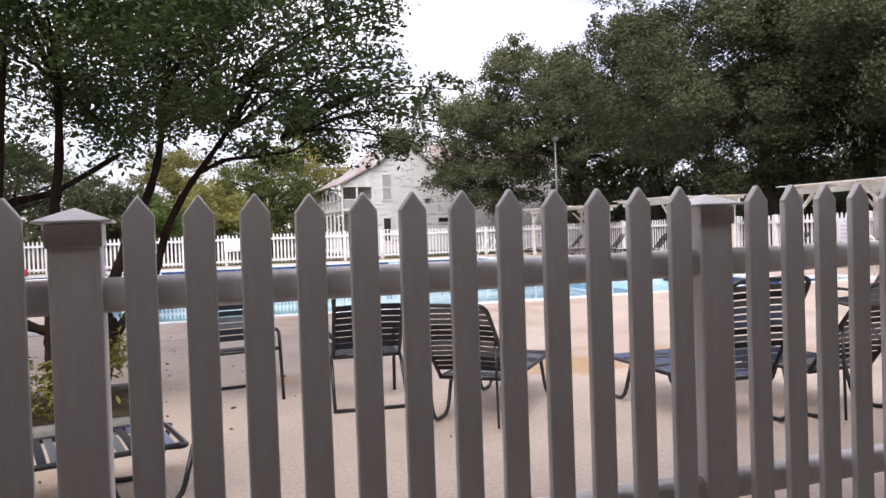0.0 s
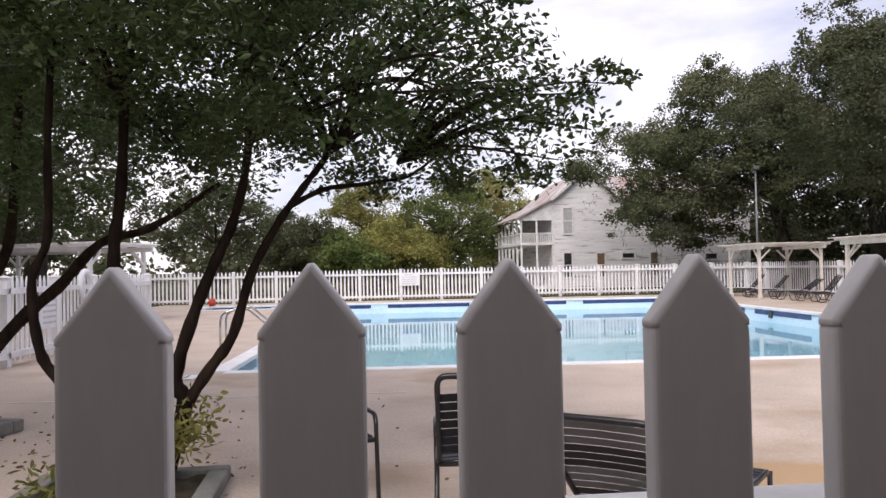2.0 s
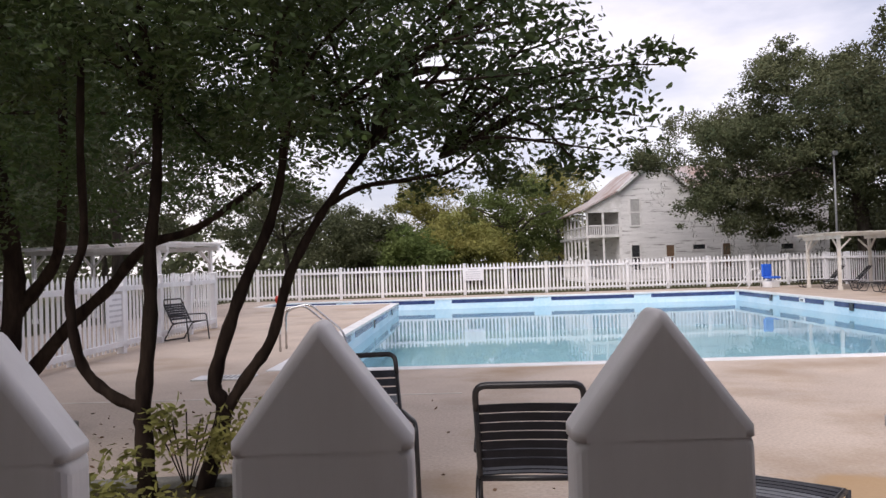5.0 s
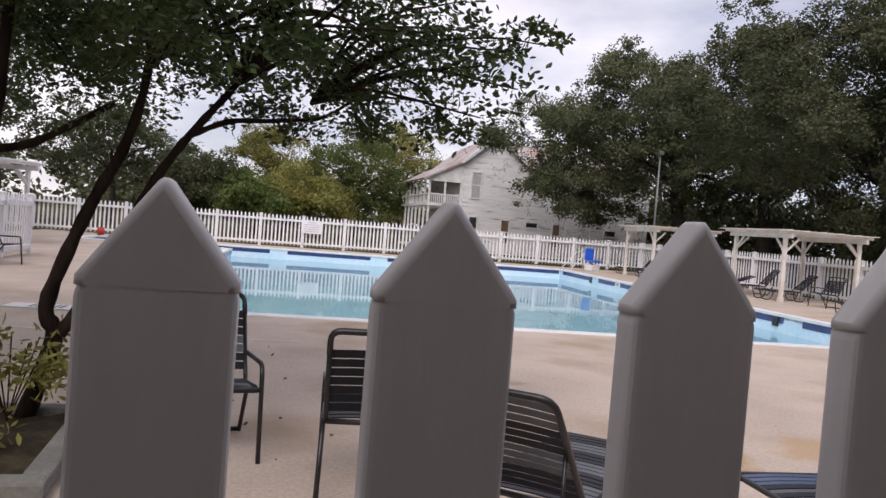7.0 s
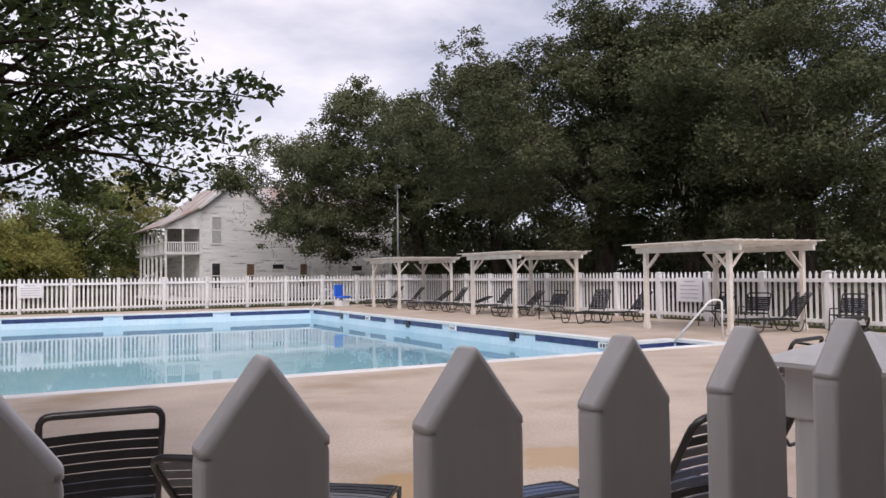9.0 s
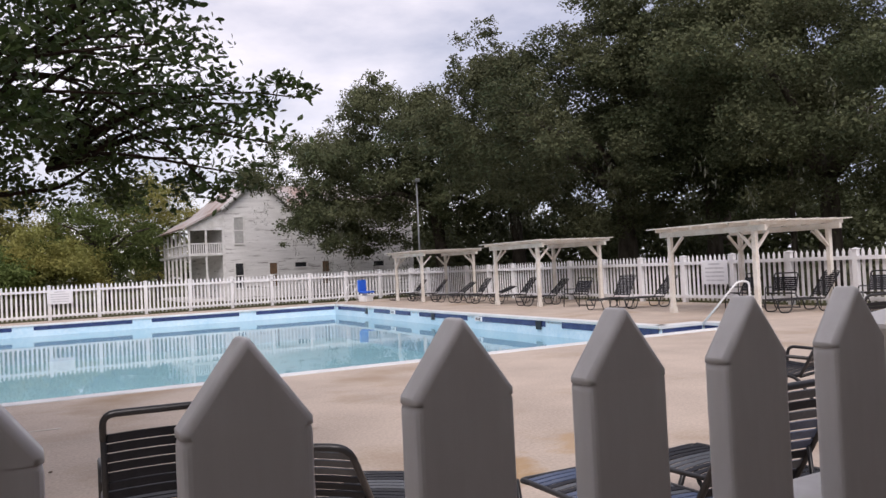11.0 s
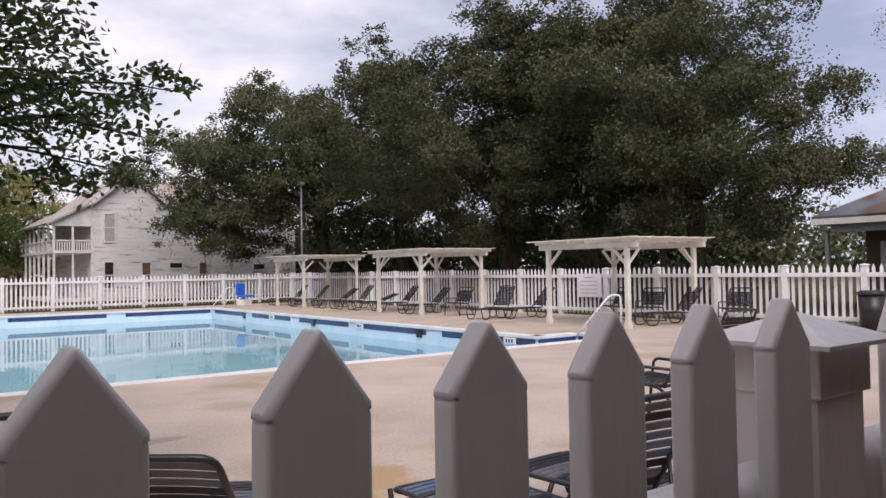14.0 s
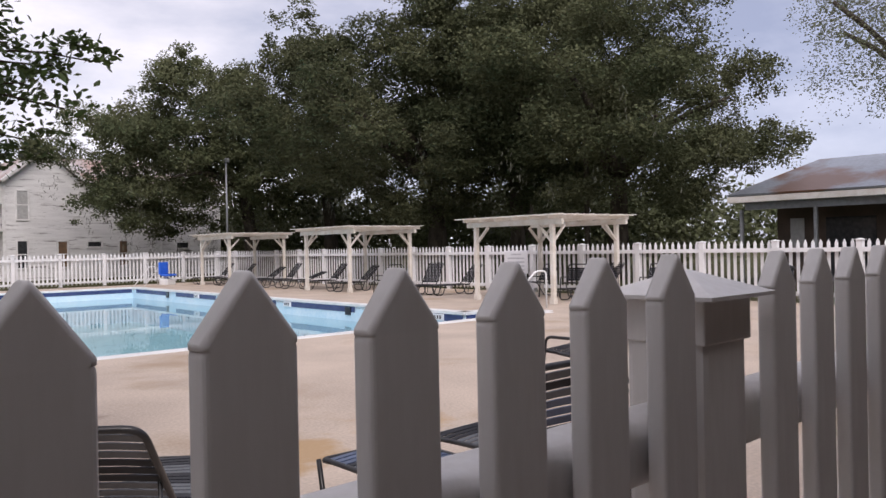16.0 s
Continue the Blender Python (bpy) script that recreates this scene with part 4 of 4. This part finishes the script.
# the two-storey veranda along its side
VX0 = 9.95
for z in (0.15, 3.05):
    part("veranda_floor", boxed(VX0, HY - 0.1, z - 0.16, HX0, HY + HD, z), M_TRIM, house)
for z0, z1 in ((0.15, 2.89), (3.05, 4.5)):
    for i in range(7):
        y = HY + 0.02 + i * 1.45
        part("veranda_post", boxed(VX0 + 0.02, y - 0.06, z0, VX0 + 0.14, y + 0.06, z1), M_TRIM, house)
    part("veranda_post", boxed(11.0, HY - 0.04, z0, 11.12, HY + 0.08, z1), M_TRIM, house)
part("rail", boxed(VX0, HY - 0.03, 3.62, HX0, HY + 0.04, 3.69), M_TRIM, house)
part("rail", boxed(VX0, HY, 3.62, VX0 + 0.08, HY + HD, 3.69), M_TRIM, house)
bal = mesh_of(boxed(-0.03, -0.02, 3.05, 0.03, 0.02, 3.62), "baluster", M_TRIM)
for i in range(16):
    part("baluster", bal, None, house, at=pose(VX0 + 0.12 + i * 0.135, HY, 0))
    part("baluster", bal, None, house, at=pose(VX0 + 0.05, HY + 0.3 + i * 0.5, 0, 0, 0, 90))
part("veranda_roof", slab(bmesh.new(), [(VX0 - 0.35, HY - 0.35, 4.55), (GX0 - 0.1, HY - 0.35, 5.78), (GX0 - 0.1, HY + HD, 5.78), (VX0 - 0.35, HY + HD, 4.55)], 0.1), M_RUST, house)
part("veranda_beam", boxed(VX0 - 0.05, HY - 0.08, 4.5, HX0, HY + 0.06, 4.715), M_TRIM, house)
part("veranda_gable", slab(bmesh.new(), [(VX0, HY - 0.04, 4.72), (HX0, HY - 0.04, 4.72), (HX0, HY - 0.04, 5.68)], 0.06), M_TRIM, house)
# lapped boards on the front wall
for k in range(40):
    z = -0.2 + k * 0.15
    bm = bmesh.new()
    q = [(HX0 + 0.17, HY - 0.024, z), (HX1 - 0.15, HY - 0.024, z), (HX1 - 0.15, HY - 0.004, z + 0.15), (HX0 + 0.17, HY - 0.004, z + 0.15)]
    slab(bm, q, 0.012)
    part("siding_board", bm, M_SIDING, house)
for k in range(12):
    z = EZ + k * 0.15
    t = (z + 0.15 - EZ) / (PZ - EZ)
    x0, x1 = GX0 + (PX - GX0) * t, GX1 + (PX - GX1) * t
    part("siding_board", slab(bmesh.new(), [(x0, HY - 0.024, z), (x1, HY - 0.024, z), (x1, HY - 0.004, z + 0.15), (x0, HY - 0.004, z + 0.15)], 0.012), M_SIDING, house)


# ---- the shed with the tin roof ----
shed = thing("shed", Matrix(), "brown timber shed with a rusty grey tin roof", "shed")
part("wall", boxed(26.3, -4.0, -0.1, 31.2, 11.2, 2.75), M_BROWN, shed)
R0, R1, RY0, RY1, RX, RZ = 24.5, 32.0, -5.0, 12.05, 28.0, 4.2
part("roof", slab(bmesh.new(), [(R0, RY0, 2.95), (RX, RY0 + 4, RZ), (RX, RY1 - 1.6, RZ), (R0, RY1, 2.95)], 0.06), M_TIN, shed, "corrugated tin roof with rust streaks")
part("roof", slab(bmesh.new(), [(R0, RY1, 2.95), (RX, RY1 - 1.6, RZ), (R1, RY1, 2.95)], 0.06), M_TIN, shed)
part("roof", slab(bmesh.new(), [(R1, RY1, 2.95), (RX, RY1 - 1.6, RZ), (RX, RY0 + 4, RZ), (R1, RY0, 2.95)], 0.06), M_TIN, shed)
part("fascia", boxed(R0 - 0.02, RY0, 2.74, R0 + 0.05, RY1, 2.93), M_CREAM, shed)
part("fascia", boxed(R0 + 0.052, RY1 - 0.05, 2.74, R1, RY1 + 0.02, 2.93), M_CREAM, shed)
part("porch_beam", boxed(R0 + 0.4, RY0, 2.5, R0 + 0.55, RY1 - 0.4, 2.74), M_GALV, shed)
for y in (11.8, 9.4, 6.8, 4.0):
    part("porch_post", boxed(R0 + 0.42, y - 0.05, 0, R0 + 0.52, y + 0.05, 2.5), M_GALV, shed)
# solid dark panel stands in for the shade inside the open doorway
part("door", boxed(26.26, 8.1, 0, 26.298, 9.6, 2.2), M_GLASS_SHADE, shed, "dark panel for the shade in an open doorway")
part("window", boxed(26.26, 10.3, 1.2, 26.298, 10.75, 2.2), M_SHADE, shed)
part("notice_board", boxed(26.24, 5.4, 1.0, 26.298, 7.0, 2.1), M_SIGN, shed)


# ---- small things ----
def sign(m, w, h, label):
    s = thing("sign", m, label, "sign")
    part("board", boxed(-w / 2, -0.012, -h / 2, w / 2, 0.0, h / 2, bevel=0.003), M_SIGN, s)
    for i in range(5):
        z = h / 2 - h * (i + 1) / 6
        ww = w * (0.36 if i else 0.22)
        part("text_bar", boxed(-ww, -0.016, z - h * 0.03, ww, -0.0125, z + h * 0.03), M_INK, s)


sign(pose(1.95, 36.95, 1.0, 0, 0, 1.4), 1.0, 0.62, "white notice board on the far picket fence")
sign(pose(18.98, 16.5, 0.95, 0, 0, -90), 1.0, 0.75, "white notice board on the picket fence")
sign(pose(-5.93, 14.6, 0.84, 0, 0, 89.2), 1.0, 0.62, "white notice board on the side fence")

lamp = thing("lamp_post", pose(19.98, 38.0, 0), "tall thin grey metal lamp post", "lamp post")
part("pole", tube(bmesh.new(), [(0, 0, -0.1), (0, 0, 6.3)], [0.07, 0.045]), M_GALV, lamp, smooth=True)
part("lamp_head", boxed(-0.12, -0.2, 6.25, 0.12, 0.12, 6.45, bevel=0.03), M_GALV, lamp)
pole = thing("utility_pole", pose(27.5, 20.0, 0), "dark timber pole among the oaks", "pole")
part("pole", tube(bmesh.new(), [(0, 0, -0.1), (0, 0, 7.0)], [0.12, 0.1]), M_BARK_OAK, pole, smooth=True)


def pool_ladder(m):
    g = thing("pool_ladder", m, "curved stainless steel pool handrails", "handrail")
    for x in (0, 0.5):
        part("rail", tube(bmesh.new(), rounded([(x, -0.55, 0), (x, -0.55, 0.72), (x, -0.1, 0.86), (x, 0.55, 0.3), (x, 0.62, -0.05), (x, 0.3, -0.02)], 0.16, 6), 0.021), M_STEEL, g, smooth=True)


ladder = pool_ladder(pose(-2.2, 14.65, 0, 0, 0, -92))
rail = thing("handrail", pose(13.3, 11.85, 0, 0, 0, -24), "white sloping handrail at the pool steps", "handrail")
part("rail", tube(bmesh.new(), rounded([(1.12, 0, 0), (1.12, 0, 0.88), (0.85, 0, 0.88), (0, 0, -0.02)], 0.1, 6), 0.024), M_COPING, rail, smooth=True)
rail2 = thing("handrail", pose(13.6, 34.6, 0), "white handrails at the deep end", "handrail")
for x in (0, 0.5):
    part("rail", tube(bmesh.new(), rounded([(x, 0, 0), (x + 0.9, 0.4, 0.85), (x + 1.3, 0.5, 0.85), (x + 1.3, 0.5, 0)], 0.12, 6), 0.022), M_COPING, rail2, smooth=True)

lift = thing("pool_lift", pose(15.1, 34.6, 0, 0, 0, 200), "bright blue plastic pool lift chair on a white base", "lift chair")
part("base", boxed(-0.25, -0.2, 0, 0.25, 0.35, 0.28, bevel=0.03), M_COPING, lift)
part("seat", boxed(-0.27, -0.1, 0.40, 0.27, 0.42, 0.50, bevel=0.04), M_BLUE, lift)
part("backrest", boxed(-0.27, -0.22, 0.48, 0.27, -0.12, 1.05, bevel=0.04), M_BLUE, lift)
part("column", boxed(-0.06, -0.1, 0.28, 0.06, 0.1, 0.40), M_COPING, lift)

buoy = thing("hose_reel", pose(-6.9, 34.9, 0), "red reel on the deck at the far corner", "reel")
part("drum", tube(bmesh.new(), [(-0.12, 0, 0.17), (0.12, 0, 0.17)], 0.17, 16), M_RED, buoy, smooth=True)

bin_ob = thing("litter_bin", pose(18.5, 7.65, 0), "dark round litter bin by the fence", "bin")
part("body", tube(bmesh.new(), [(0, 0, 0), (0, 0, 0.8)], [0.24, 0.28], 20), M_FRAME, bin_ob, smooth=True)
part("lid", tube(bmesh.new(), [(0, 0, 0.8), (0, 0, 0.86), (0, 0, 0.9)], [0.3, 0.3, 0.2], 20), M_FRAME, bin_ob, smooth=True)

# unseen wall and roof, added behind the walk to close it and shade pickets
blocker_wall = part("blocker_wall_south", boxed(-16, -5.2, -0.1, 16, -5.0, 3.2), M_BLOCKER)
tagged(blocker_wall, "unseen plain dark wall added to shade the fence", "wall", kind="structure")
blocker_roof = part("ceiling", boxed(-16, -5.2, 3.202, 16, -0.9, 3.35), M_BLOCKER)
tagged(blocker_roof, "unseen plain dark roof added to shade the fence", "ceiling", kind="structure")


# litter, joints and fittings on the deck
pts = np.column_stack([rng.normal(-2.6, 1.3, 420), rng.normal(5.6, 1.4, 420), np.full(420, 0.012)])
litter = part("fallen_leaves", leaf_mesh("fallen_leaves", pts, 0.045, M_BOARD, 0.5, 0.1), None)
tagged(litter, "scattered brown fallen leaves on the deck", "leaves", kind="stuff")
for x0, y0, x1, y1 in ((-6.0, 9.15, 0.4, 8.85),):
    d = Vector((x1 - x0, y1 - y0, 0))
    m = Matrix.Translation((x0, y0, 0)) @ Matrix.Rotation(math.atan2(d.y, d.x), 4, "Z")
    part("expansion_joint", boxed(0, -0.03, 0.001, d.length, 0.03, 0.005), M_JOINT, deck, at=PLAN.inverted() @ m)
drain = thing("drain_grate", pose(-2.9, 10.82, 0, 0, 0, -4), "pale concrete drain cover with dark slots", "drain")
part("cover", boxed(-0.42, -0.22, 0, 0.42, 0.22, 0.02, bevel=0.005), M_COPING, drain)
# raised black strips give the slots their shade by colour
for k in range(6):
    part("slot", boxed(-0.12 + k * 0.075, -0.14, 0.0205, -0.08 + k * 0.075, 0.14, 0.0245), M_SHADE_PRINT, drain)
ring = thing("life_ring", pose(-6.02, 16.25, 1.30, 0, 0, 89.2), "white life ring hanging on the side fence", "life ring")
bm = bmesh.new()
k = 28
tube(bm, [(0.27 * math.cos(2 * math.pi * i / k), -0.15, 0.27 * math.sin(2 * math.pi * i / k)) for i in range(k + 1)], 0.06, 10)
part("ring", bm, M_SIGN, ring, smooth=True)
for y in (9.45, 10.3):
    g = thing("gate_latch", pose(-6.02, y, 1.31, 0, 0, 89.2), "small black metal gate latch on the fence", "latch")
    part("plate", boxed(-0.05, -0.02, -0.09, 0.05, 0.0, 0.09, bevel=0.004), M_FRAME, g)
    part("bolt", tube(bmesh.new(), [(-0.09, -0.035, 0), (0.09, -0.035, 0)], 0.014), M_FRAME, g, smooth=True)
for v in (2.2, 9.3, 16.0):
    part("depth_marker", boxed(14.40, v - 0.2, -0.215, 14.437, v + 0.2, -0.07), M_SIGN, pool, "white depth marker tile")
    for k in range(3):
        part("marker_bar", boxed(14.392, v - 0.13 + k * 0.1, -0.18, 14.3995, v - 0.08 + k * 0.1, -0.10), M_SHADE_PRINT, pool)
